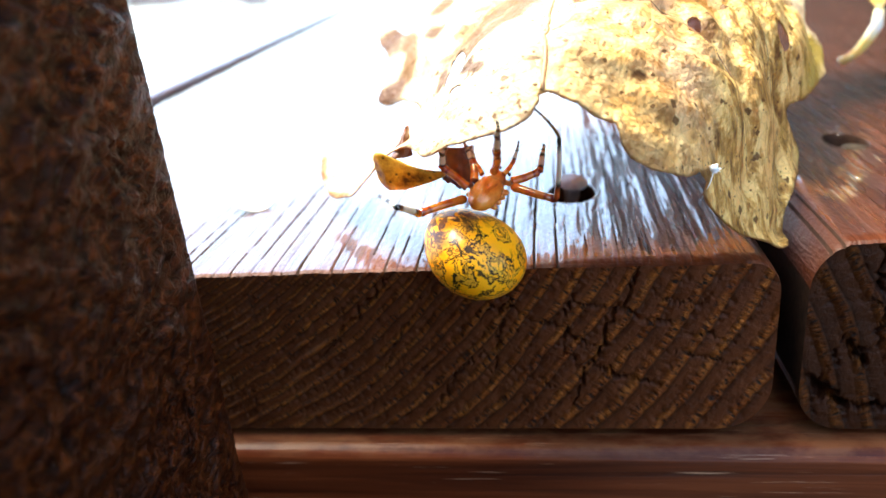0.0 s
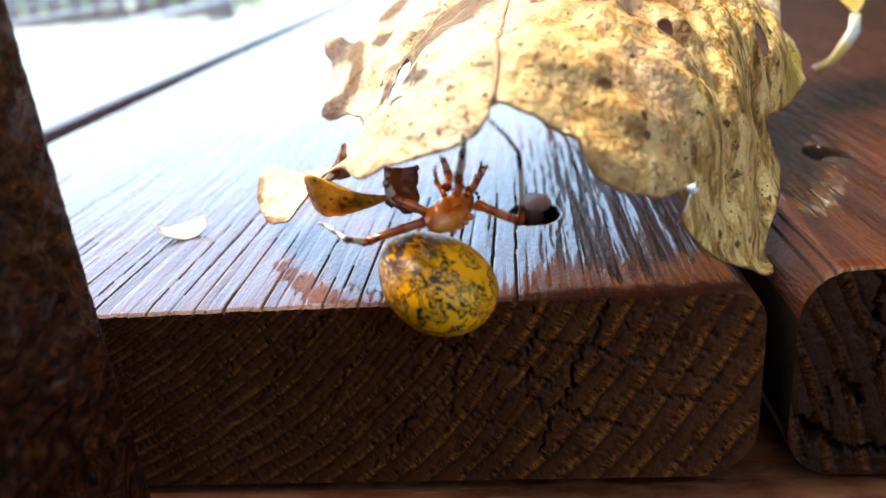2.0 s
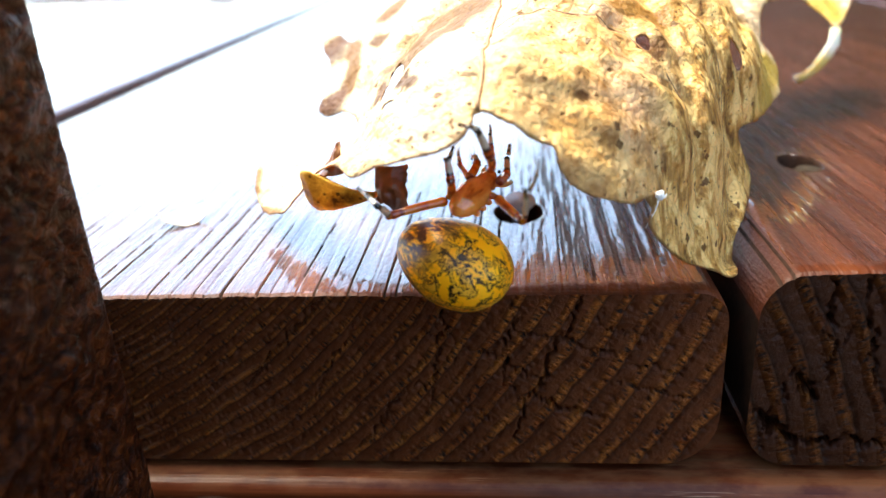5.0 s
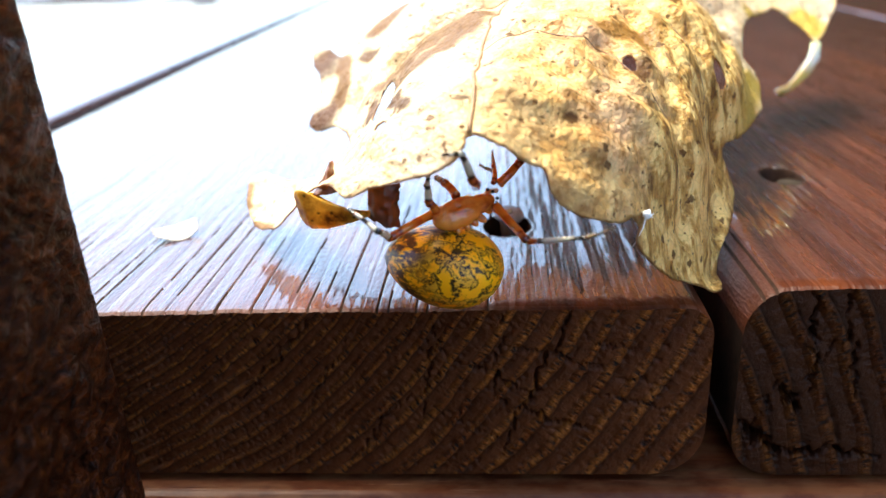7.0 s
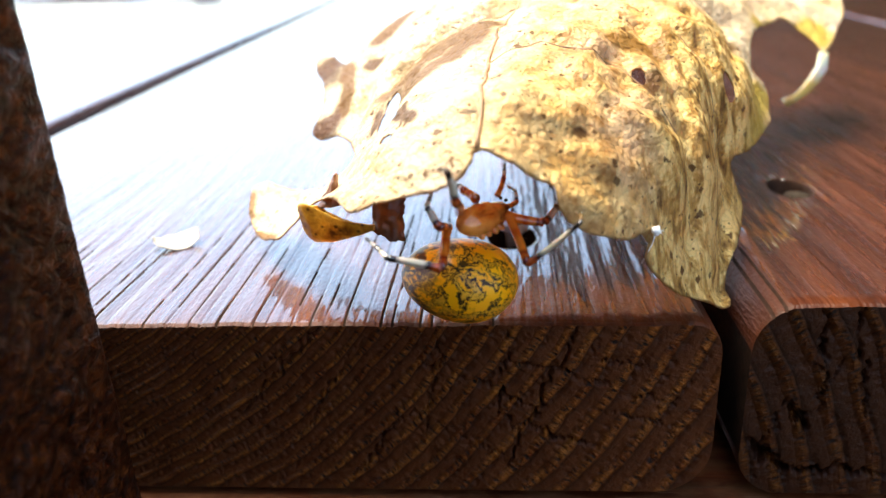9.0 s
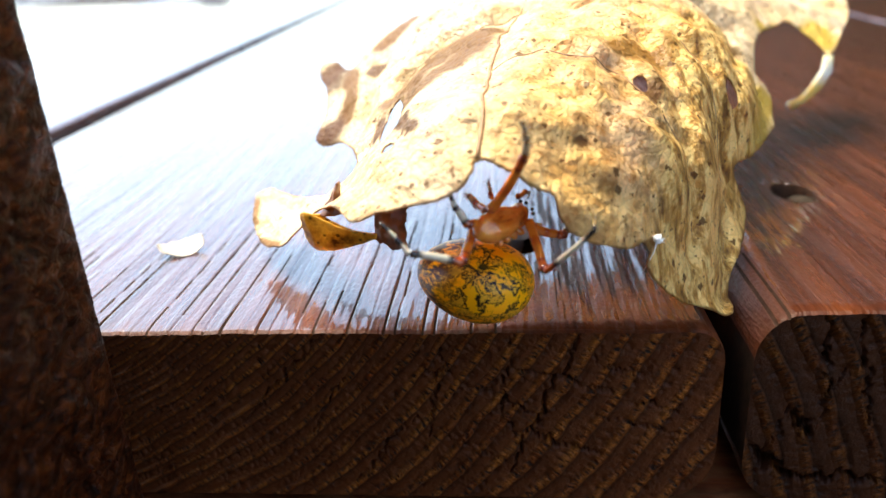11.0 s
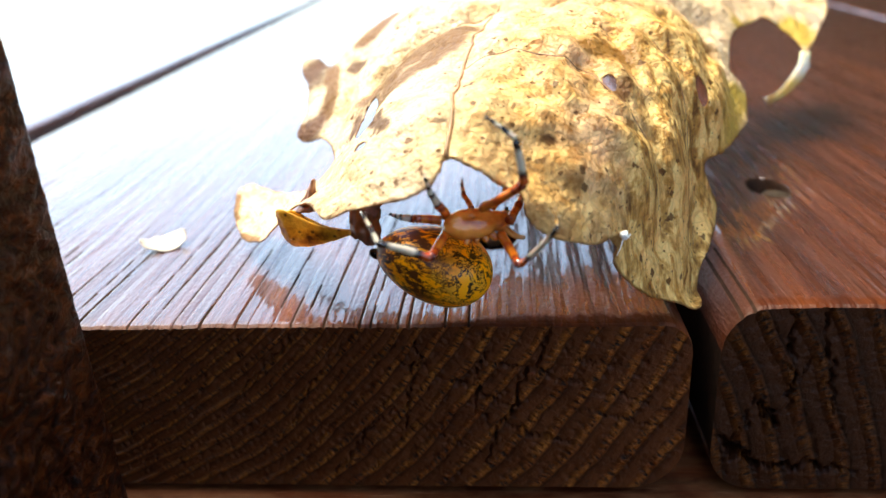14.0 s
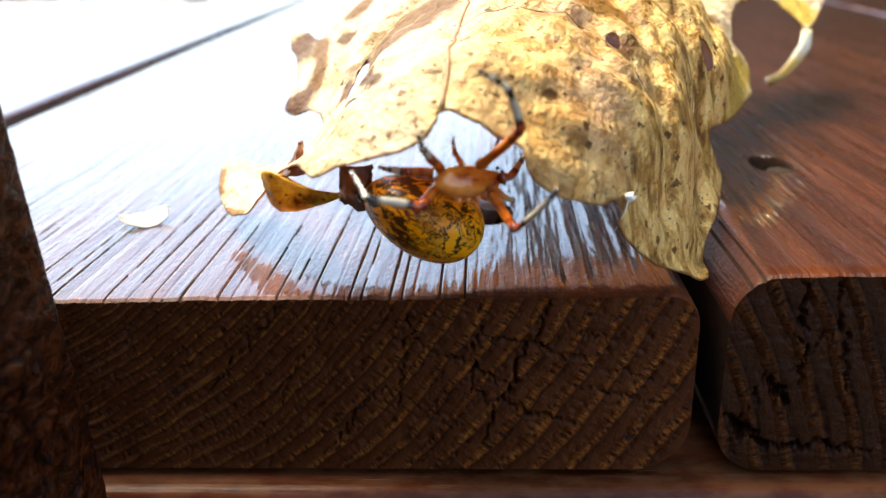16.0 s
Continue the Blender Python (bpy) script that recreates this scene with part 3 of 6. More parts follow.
CRACKS_A = [(0.0235, -0.0035, 0.0215, -0.0145, 0.00013, 0.0016), (0.0325, -0.0005, 0.0305, -0.0120, 0.00011, 0.0014), (0.0225, -0.0055, 0.0345, -0.0120, 0.00016, 0.0014),
            (0.0335, -0.0055, 0.0520, -0.0115, 0.00016, 0.0014), (0.0405, -0.0010, 0.0320, -0.0200, 0.00013, 0.0016), (0.0320, -0.0140, 0.0425, -0.0180, 0.00016, 0.0014),
            (0.0075, -0.0010, -0.0020, -0.0120, 0.00014, 0.0018), (0.0130, -0.0030, 0.0050, -0.0160, 0.00009, 0.0010), (0.0420, -0.0040, 0.0500, -0.0065, 0.00007, 0.0009),
            (0.0185, -0.0130, 0.0120, -0.0220, 0.00010, 0.0012), (0.0225, -0.0150, 0.0300, -0.0190, 0.00008, 0.0010), (0.0450, -0.0125, 0.0530, -0.0150, 0.00007, 0.0009)]
CRACKS_B = [(0.0700, 0.0015, 0.0712, -0.0080, 0.00014, 0.0018), (0.0668, -0.0120, 0.0652, -0.0165, 0.00012, 0.0014), (0.0685, -0.0125, 0.0692, -0.0142, 0.00050, 0.0030),
            (0.0745, 0.0018, 0.0765, -0.0120, 0.00013, 0.0016), (0.0830, 0.0015, 0.0870, -0.0180, 0.00012, 0.0016), (0.0632, -0.0180, 0.0672, -0.0212, 0.00050, 0.0035),
            (0.0672, -0.0212, 0.0800, -0.0220, 0.00022, 0.0025), (0.0725, -0.0060, 0.0700, -0.0140, 0.00010, 0.0012)]


deck = tagged(new("deck_floor"), "weathered red-brown varnished plank deck with glossy grooved boards", "deck", kind="structure")
deck_plank("plank", -0.0842, 0.0585, 0.0, 0.00016, (-0.0842, 0.0585), deck, M_END_A, 11, (-0.048, 0.046), (0.0424, -0.00128),
           holes=((0.0333, 0.0300, 0.0036, 0.0048, 0.0032),), cracks=CRACKS_A, rt=0.0038, rb=0.0072)
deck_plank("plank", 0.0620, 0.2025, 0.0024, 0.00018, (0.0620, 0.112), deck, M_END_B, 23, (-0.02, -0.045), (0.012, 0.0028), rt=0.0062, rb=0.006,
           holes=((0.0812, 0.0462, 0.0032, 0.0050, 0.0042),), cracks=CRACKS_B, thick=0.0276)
k = 31
for side in (-1, 1):
    for n in range(16 if side < 0 else 9):
        x0 = -0.0888 - 0.1405 - n * 0.1450 if side < 0 else 0.2070 + n * 0.1450
        deck_plank("plank", x0, x0 + 0.1405, random.uniform(-0.0006, 0.0008), 0.0015, (x0, x0 + 0.1405) if n == 0 else (9, 9), deck, M_END_B, k, (x0 + 0.05, -0.06), (0.012, 0.0028))
        k += 1

# rim joist under the plank ends, its top arris eased
rim = tagged(part("rim_joist", box_bm(-2.54, 1.49, -0.0038, 0.0840, -0.215, -0.0264, 0.0022, 4), M_RIM), "red-brown stained rim joist with worn scratched edge under the planks", "joist", kind="structure")


def rough_post():
    """A sawn post in front of the plank ends; its right-hand face carries real relief."""
    post = tagged(new("deck_post"), "rough-sawn dark red-brown stained wooden post beside the planks", "post")
    y0, y1, x0, x1 = -0.103, -0.0088, -0.1085, -0.0145
    us = np.concatenate([np.linspace(0, 0.0011, 4)[:-1], np.linspace(0.0011, 0.0931, 210), np.linspace(0.0931, 0.0942, 4)[1:]])
    zs = np.concatenate([np.linspace(-0.7, -0.07, 10)[:-1], np.linspace(-0.07, 0.10, 300), np.linspace(0.10, 1.0, 10)[1:]])
    U, Z = np.meshgrid(us, zs, indexing="ij")
    Y = y0 + U
    warp = 0.7 * fbm(U * 90, Z * 90, 54, 2)
    relief = 0.0012 * fbm(U * 230 + warp, Z * 420 + 2 * warp, 51, 4, 0.6) + 0.0004 * fbm(U * 70, Z * 130, 52, 3) - 0.0018 * np.abs(fbm(U * 170 + warp, Z * 360 + 3 * warp, 53, 3)) + 0.0004
    d = np.minimum(U, us[-1] - U)
    relief *= np.clip(d / 0.007, 0.10, 1)
    k = np.clip(1 - d / 0.0011, 0, 1)
    X = x1 + relief - 0.0011 * (1 - np.sqrt(1 - k * k)) - 0.0004
    nu, nz = U.shape
    verts = [np.stack([X, Y, Z], -1).reshape(-1, 3)]
    faces = [grid_faces(nu, nz)]
    bm = box_bm(x0, x1 - 0.0016, y0 + 0.00005, y1 - 0.00005, -0.7, 1.0)
    off = nu * nz
    bm.verts.ensure_lookup_table()
    bv = np.array([v.co[:] for v in bm.verts])
    bf = [[v.index + off for v in f.verts] for f in bm.faces]
    bm.free()
    verts.append(bv)
    mesh_ob("shaft", np.concatenate(verts), list(faces[0]) + bf, M_POST, post)
    post.matrix_world = pose(-0.0143, 0, 0.0047, 0, -2.2, 0) @ pose(0.0143, 0, -0.0047)      # it leans a little
    return post


rough_post()

# ---- the dead leaf ----
# The blade hangs over a slanting sheet: x across, w up the slope (y + z), h off it (z - y), both over the root of two.
LEAF_TIES = [(.029, -.012, .0255), (.030, .011, .0305), (.040, -.003, .0255), (.049, .012, .0285), (.048, -.005, .0148), (.018, .0105, .0245),
             (0, .056, .0235), (.0035, .040, .0155), (.0075, .001, .0142), (.061, .006, .0003), (.076, .045, .015), (-.006, .030, .0065),
             (-.002, .020, .0038), (.0105, .012, .0155), (.037, .012, .032), (.0545, .0135, .026), (.0555, .0075, .019), (.052, .0005, .011),
             (.051, .0005, .008), (.096, .078, .021), (.066, .0225, .0075), (.063, .022, .027), (.030, .055, .036), (.060, .070, .038), (.09, .11, .035), (.040, .086, .028), (.055, .089, .027)]
LEAF_RIGHT = [(0.0287, 0.0099), (0.031, 0.0088), (0.0344, 0.0071), (0.0363, 0.0067), (0.0369, 0.0044), (0.0384, 0.0032), (0.0415, 0.0031), (0.0446, 0.0041),
              (0.0482, 0.0069), (0.0471, 0.0037), (0.0489, 0.0026), (0.0516, 0.0022), (0.0561, 0.0029), (0.0602, 0.0029), (0.0607, 0.0084), (0.0633, 0.0137),
              (0.0657, 0.0202), (0.0641, 0.0226), (0.0629, 0.0245), (0.0678, 0.0292), (0.0747, 0.0401), (0.0762, 0.0476), (0.0736, 0.0506), (0.076, 0.0602),
              (0.084, 0.0711), (0.089, 0.0768), (0.0945, 0.0739), (0.097, 0.0703), (0.1026, 0.0793), (0.1085, 0.091)]
LEAF_BACK = [(0.108, 0.104), (0.098, 0.110), (0.086, 0.104), (0.068, 0.087), (0.054, 0.078), (0.038, 0.079), (0.024, 0.078)]
LEAF_LEFT = [(0.016, 0.0659), (0.0098, 0.0619), (0.0051, 0.0548), (0.0018, 0.0584), (-0.0016, 0.0592), (-0.0010, 0.0546), (0.0008, 0.0510),
             (0.0016, 0.0450), (0.0006, 0.0385), (0.0071, 0.034), (0.0123, 0.0214), (0.0107, 0.0191), (0.0053, 0.0224), (-0.0061, 0.0299), (-0.0085, 0.027),
             (-0.0054, 0.0183), (0.0022, 0.0140), (0.0068, 0.0130), (0.0112, 0.0110), (0.0150, 0.0060), (0.0185, 0.0052), (0.0211, 0.0054), (0.0247, 0.0053), (0.027, 0.0064), (0.0283, 0.008)]
Q = math.sqrt(0.5)


def leaf_form():
    """A smooth sheet through the ties: h as a function of x and w."""
    c = np.array(LEAF_TIES)
    p = np.stack([c[:, 0], Q * (c[:, 1] + c[:, 2])], 1)
    h = Q * (c[:, 2] - c[:, 1])
    n = len(p)
    a = np.zeros((n + 3, n + 3))
    a[:n, :n] = np.sqrt(((p[:, None] - p[None]) ** 2).sum(2) + 0.006 ** 2) - np.eye(n) * 0.0006
    a[:n, n], a[:n, n + 1:], a[n, :n], a[n + 1:, :n] = 1, p, 1, p.T
    k = np.linalg.solve(a, np.r_[h, 0, 0, 0])

    def height(x, w):
        r = np.sqrt((x[..., None] - p[:, 0]) ** 2 + (w[..., None] - p[:, 1]) ** 2 + 0.006 ** 2)
        return r @ k[:n] + k[n] + k[n + 1] * x + k[n + 2] * w
    return height


leaf_height = leaf_form()


def seg_dist(x, w, line):
    """Distance to a broken line, and the nearest point on it."""
    best, bx, bw = np.full(x.shape, 9.0), np.zeros_like(x), np.zeros_like(x)
    for (ax, aw), (cx, cw) in zip(line[:-1], line[1:]):
        t = np.clip(((x - ax) * (cx - ax) + (w - aw) * (cw - aw)) / ((cx - ax) ** 2 + (cw - aw) ** 2 + 1e-12), 0, 1)
        px, pw = ax + t * (cx - ax), aw + t * (cw - aw)
        d = np.hypot(x - px, w - pw)
        m = d < best
        best, bx, bw = np.where(m, d, best), np.where(m, px, bx), np.where(m, pw, bw)
    return best, bx, bw


def inside_of(x, w, line):
    res = np.zeros(x.shape, bool)
    for (ax, aw), (cx, cw) in zip(line, line[1:] + line[:1]):
        hit = ((aw > w) != (cw > w)) & (x < (cx - ax) * (w - aw) / (cw - aw + 1e-12) + ax)
        res ^= hit
    return res


def rounded(line, n=4):
    """Catmull-Rom through the points of a closed line, with a little raggedness."""
    out, m = [], len(line)
    for i in range(m):
        p0, p1, p2, p3 = (np.array(line[(i + j) % m]) for j in (-1, 0, 1, 2))
        for s in range(n):
            t = s / n
            out.append(0.5 * (2 * p1 + (p2 - p0) * t + (2 * p0 - 5 * p1 + 4 * p2 - p3) * t * t + (3 * p1 - p0 - 3 * p2 + p3) * t ** 3))
    out = np.array(out)
    j = np.arange(len(out))
    out[:, 0] += 0.00018 * fbm(j * 0.9, 0.3, 61, 3)
    out[:, 1] += 0.00018 * fbm(j * 0.9, 7.3, 62, 3)
    return [tuple(v) for v in out]


VEINS = [[(0.0287, 0.0099), (0.0293, 0.020), (0.0300, 0.029), (0.0318, 0.040), (0.0345, 0.052), (0.040, 0.070), (0.050, 0.100)],
         [(0.0340, 0.0495), (0.0318, 0.0468), (0.0264, 0.0430), (0.0213, 0.0424), (0.0173, 0.0390), (0.0143, 0.0306), (0.0135, 0.0237)],
         [(0.0300, 0.029), (0.0365, 0.0315), (0.046, 0.028), (0.053, 0.019), (0.0545, 0.010)],
         [(0.0345, 0.052), (0.048, 0.048), (0.058, 0.035), (0.0605, 0.022), (0.0600, 0.006)],
         [(0.040, 0.070), (0.058, 0.066), (0.068, 0.054), (0.071, 0.042)],
         [(0.0375, 0.062), (0.028, 0.062), (0.018, 0.056), (0.009, 0.047)]]


CREASE_LEFT = [(0.0128, 0.0260), (0.0140, 0.0394), (0.0171, 0.0415), (0.0210, 0.0458), (0.0260, 0.0472), (0.0300, 0.050)]
CREASE_RIGHT = [(0.0683, 0.051), (0.0620, 0.0321), (0.0625, 0.0279), (0.0622, 0.0213), (0.0605, 0.0122)]
CREASE_MID = [(0.0495, 0.0383), (0.0524, 0.0266), (0.0541, 0.0174), (0.0545, 0.0122), (0.0540, 0.0080)]
# umber at the left and ochre along CREASE_RIGHT also paint in fold shade
STAINS_AND_SHADE = [("brown", [(0.0006, 0.0566), (0.0002, 0.0540)], 0.0040), ("umber", [(0.0066, 0.0405), (0.0062, 0.0460), (0.0056, 0.0530)], 0.0019), ("brown", [(0.0022, 0.0390), (0.0040, 0.0400)], 0.0026),
          ("brown", [(0.0095, 0.0505), (0.0120, 0.0490)], 0.0014), ("brown", [(0.0215, 0.0165), (0.0196, 0.0200), (0.0190, 0.0225)], 0.0013), ("brown", [(0.0393, 0.0144), (0.0396, 0.0146)], 0.0008),
          ("brown", [(0.0150, 0.0250), (0.0148, 0.0290)], 0.0010), ("brown", [(0.0499, 0.0206), (0.0505, 0.0180)], 0.0016), ("brown", [(0.0490, 0.0250), (0.0500, 0.0270)], 0.0014),
          ("ochre", CREASE_RIGHT, 0.0034), ("umber", [(0.0172, 0.0330), (0.0200, 0.0375), (0.0240, 0.0402), (0.0290, 0.0408)], 0.0040), ("umber", [(0.0195, 0.0280), (0.0240, 0.0330), (0.0280, 0.0380)], 0.0032),
          ("ochre", [(-0.0084, 0.0268), (-0.0072, 0.0225)], 0.0011), ("ochre", [(-0.0054, 0.0186), (-0.0012, 0.0158)], 0.0010), ("umber", [(0.0105, 0.0575), (0.0160, 0.0640)], 0.0024), ("ochre", [(0.0570, 0.0040), (0.0595, 0.0120)], 0.0018),
          ("ochre", [(0.0460, 0.0330), (0.0530, 0.0330), (0.0560, 0.0420)], 0.0024),
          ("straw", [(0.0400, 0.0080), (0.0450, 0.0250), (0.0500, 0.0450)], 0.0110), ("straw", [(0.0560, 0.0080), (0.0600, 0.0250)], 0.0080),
          ("drape", [(0.0515, 0.0035), (0.0528, 0.0100), (0.0540, 0.0170)], 0.0040), ("drape", [(0.0575, 0.0030), (0.0580, 0.0120), (0.0590, 0.0220), (0.0600, 0.0330), (0.0620, 0.0450)], 0.0062),
          ("yellow", [(0.0657, 0.0198), (0.0664, 0.0304), (0.0690, 0.0377), (0.0740, 0.0450)], 0.0035), ("yellow", [(0.0800, 0.0640), (0.0960, 0.0760)], 0.0050)]
BORDER = LEAF_RIGHT + LEAF_BACK + LEAF_LEFT + LEAF_RIGHT[:1]


def leaf_point(x, w):
    """The blade's surface, with crinkles, folds along the veins and a curled margin."""
    h = leaf_height(x, w)
    h = h + 0.0015 * fbm(x * 105, w * 105, 71, 3) + 0.0006 * fbm(x * 330, w * 330, 72, 3)
    for i, v in enumerate(VEINS):
        d, _, _ = seg_dist(x, w, v)
        h = h - (0.0008, 0.0012, 0.0012, 0.0022, 0.0018, 0.0012)[i] * np.exp(-(d / 0.0018) ** 2) + 0.0006 * np.exp(-(d / 0.005) ** 2)
    rim, _, _ = seg_dist(x, w, BORDER)
    fold = 1 - 2.2 * np.abs(fbm(x * 85 + 0.6 * fbm(x * 120, w * 120, 74, 2), w * 85, 73, 2))
    for line, dep, wd in ((CREASE_LEFT, 0.0013, 0.0018), (CREASE_RIGHT, -0.0012, 0.0016), (CREASE_MID, -0.0014, 0.0013)):
        d, _, _ = seg_dist(x, w, line)
        h = h + dep * np.exp(-(d / wd) ** 2) * np.clip((rim - 0.0008) / 0.003, 0, 1)
    return h + 0.0016 * fold * np.clip((rim - 0.0012) / 0.006, 0, 1)


def dead_leaf():
    leaf = tagged(new("dead_leaf"), "dry curled tan oak-like leaf with brown speckles arched over the deck", "leaf")
    outline = rounded(LEAF_RIGHT + LEAF_BACK + LEAF_LEFT, 4)
    step = 0.00055
    xs, ws = np.arange(-0.0105, 0.111, step), np.arange(0.0, 0.115, step)
    X, Wg = np.meshgrid(xs, ws, indexing="ij")
    keep = inside_of(X, Wg, outline)
    near, bx, bw = seg_dist(X, Wg, outline + outline[:1])
    # torn holes
    for hx, hw, r, sq in ((0.0172, 0.0250, 0.0016, 0.30), (0.0186, 0.0152, 0.0008, 0.7), (0.0174, 0.0299, 0.0005, 0.6), (0.0479, 0.0266, 0.0009, 0.6), (0.0621, 0.0325, 0.0012, 0.6)):
        ring = np.hypot(X - hx, (Wg - hw) * sq)
        d = ring + 0.3 * r * fbm(X * 900, Wg * 900, 81, 2)
        hole = d < r
        f = np.maximum(ring, 0.00005)
        nx, nw = hx + (X - hx) * r / f, hw + (Wg - hw) * r / f
        bx, bw = np.where(hole, nx, bx), np.where(hole, nw, bw)
        keep &= ~hole
        near = np.where(hole, r - d, near)
    ok = keep | (near < step * 1.05)
    Xs, Ws = np.where(keep, X, bx), np.where(keep, Wg, bw)
    quad = grid_faces(*X.shape)
    kf, of = keep.ravel(), ok.ravel()
    quad = quad[(kf[quad].sum(1) >= 1) & of[quad].all(1)]
    used = np.unique(quad)
    remap = np.full(X.size, -1)
    remap[used] = np.arange(len(used))
    x, w = Xs.ravel()[used], Ws.ravel()[used]
    h = leaf_point(x, w)
    v = np.stack([x, Q * (w - h), np.maximum(Q * (w + h), 0.0004)], 1)
    blade = mesh_ob("blade", v, remap[quad], M_LEAF, leaf)
    rim_near = np.where(keep, near, 0).ravel()[used]                 # brown, brittle margin about a millimetre wide
    blade.data.attributes.new("margin", "FLOAT", "POINT").data.foreach_set("value", np.clip(rim_near / 0.0012, 0, 1).astype(np.float32))
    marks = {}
    for kind_, line, wide in STAINS_AND_SHADE:                                  # where the blade has rotted brown or stayed yellow, plus painted fold shade
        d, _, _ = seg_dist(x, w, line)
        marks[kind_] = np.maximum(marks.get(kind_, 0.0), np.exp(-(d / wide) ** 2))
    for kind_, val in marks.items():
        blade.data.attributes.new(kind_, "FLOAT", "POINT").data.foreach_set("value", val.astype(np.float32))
    so = blade.modifiers.new("thickness", "SOLIDIFY")
    so.thickness, so.offset = 0.00022, 0.0
    # veins as thin ribs lying on the blade
    for i, line in enumerate(VEINS):
        pts = []
        for (ax, aw), (cx, cw) in zip(line[:-1], line[1:]):
            for t in np.linspace(0, 1, 9)[:-1]:
                pts.append((ax + t * (cx - ax), aw + t * (cw - aw)))
        px, pw = np.array(pts).T
        px = px + 0.0004 * fbm(px * 300, pw * 300, 90 + i, 2)
        ph = leaf_point(px, pw) + 0.0001
        r = (0.00030 if i == 0 else 0.00018)
        tube("midrib" if i == 0 else "side_vein", np.stack([px, Q * (pw - ph), Q * (pw + ph)], 1), np.linspace(r, r * 0.5, len(px)), M_VEIN, leaf, 6)
    # the rolled margin of the front lobe: a trough, wide and open at the outer end
    s = np.linspace(0, 1, 40)
    a = np.linspace(-3.4, 0.5, 30)
    S, A = np.meshgrid(s, a, indexing="ij")
    rag = 0.10 * fbm(A * 1.7, 0.4, 95, 3) * np.clip(1 - S * 3, 0, 1)
    rad = (0.0026 * (1 - S) ** 1.15 + 0.00022) * (0.30 + 0.70 * np.sqrt(np.clip(S / 0.16, 0, 1))) * (1 + 0.16 * fbm(S * 5, A * 1.6, 94, 3))
    cx, cy, cz = 0.0079 + 0.0088 * (S - rag * 0.5), -0.0010 - 0.0028 * S, 0.0146 - 0.0003 * S - 0.0007 * np.sin(S * 3.14)
    roll = np.stack([cx, cy + rad * np.cos(A), cz + rad * np.sin(A) + 1.1 * rad * np.clip(-np.cos(A), 0, 1) ** 2], -1).reshape(-1, 3)
    rl = mesh_ob("rolled_edge", roll, grid_faces(*S.shape), M_CURL, leaf, "ochre brown rolled leaf margin")
    so = rl.modifiers.new("thickness", "SOLIDIFY")
    so.thickness = 0.0002
    # a brown torn flap hanging under the front lobe and the upright tip behind it
    for (ox, oy, oz, wx, wz, sd) in ((0.0179, 0.0002, 0.0138, 0.0036, 0.0046, 96), (0.0112, 0.0006, 0.0172, 0.0020, 0.0036, 97)):
        u, v2 = np.meshgrid(np.linspace(-1, 1, 24), np.linspace(-1, 1, 24), indexing="ij")
        if sd == 96:                                    # ragged square with a slanting foot
            side, foot = 1 + 0.22 * fbm(v2 * 3.5, 0.5, sd, 3), 1 + 0.25 * fbm(u * 3, 2.5, sd, 3) + 0.35 * u
            fx, fz = u * np.where(u > 0, side, 1.15), v2 * np.where(v2 < 0, foot, 1)
        else:                                           # a pointed tongue
            fx, fz = u * (0.75 - 0.6 * v2) * (1 + 0.2 * fbm(v2 * 3, 0.5, sd, 2)) + 0.4 * v2, v2
        fl = np.stack([ox + fx * wx * 0.5, oy + 0.0009 * u * u + 0.0008 * v2 + 0.0004 * fbm(u * 2, v2 * 2, sd + 5, 2), oz + fz * wz * 0.5], -1).reshape(-1, 3)
        fo = mesh_ob("torn_flap", fl, grid_faces(24, 24), M_FLAP, leaf, "dark brown torn leaf flap")
        so = fo.modifiers.new("thickness", "SOLIDIFY")
        so.thickness = 0.0002
    # leaf stalk at the far lobe, bent down to the deck
    st = [(0.0965, 0.0785, 0.0205), (0.0967, 0.0788, 0.0175), (0.0955, 0.0790, 0.0150), (0.0940, 0.0795, 0.0125), (0.0925, 0.0800, 0.0110), (0.0905, 0.0800, 0.0100)]
    tube("stalk", np.array(st), np.array([0.0010, 0.0012, 0.0012, 0.0010, 0.0008, 0.0012]), mat_leg("stalk", [(0.0, (0.1, 0.04, 0.015)), (0.2, (0.55, 0.38, 0.1)), (0.45, (0.6, 0.45, 0.12)), (0.7, (0.72, 0.72, 0.62)), (1.0, (0.6, 0.55, 0.3))]), leaf, 8, "yellow and pale leaf stalk with a dark tip")
    return leaf


def tube(name, pts, radii, material, parent=None, sides=8, label=""):
    pts = np.asarray(pts, float)
    n = len(pts)
    tan = np.gradient(pts, axis=0)
    tan /= np.linalg.norm(tan, axis=1)[:, None] + 1e-12
    ref = np.array([0.0, 0.0, 1.0]) if abs(tan[0, 2]) < 0.9 else np.array([1.0, 0.0, 0.0])
    verts, prev = [], None
    for i in range(n):
        s = np.cross(tan[i], ref if prev is None else np.cross(prev, tan[i]))
        if prev is not None:
            s = prev - tan[i] * (prev @ tan[i])
        s /= np.linalg.norm(s) + 1e-12
        prev = s
        b = np.cross(tan[i], s)
        for q in range(sides):
            a = 2 * math.pi * q / sides
            verts.append(pts[i] + radii[i] * (math.cos(a) * s + math.sin(a) * b))
    faces = []
    for i in range(n - 1):
        for q in range(sides):
            a, b = i * sides + q, i * sides + (q + 1) % sides
            faces.append((a, b, b + sides, a + sides))
    verts += [pts[0], pts[-1]]
    for q in range(sides):
        faces.append((n * sides, (q + 1) % sides, q))
        faces.append((n * sides + 1, (n - 1) * sides + q, (n - 1) * sides + (q + 1) % sides))
    return mesh_ob(name, verts, faces, material, parent, label)


dead_leaf()

# ---- small things on the deck ----


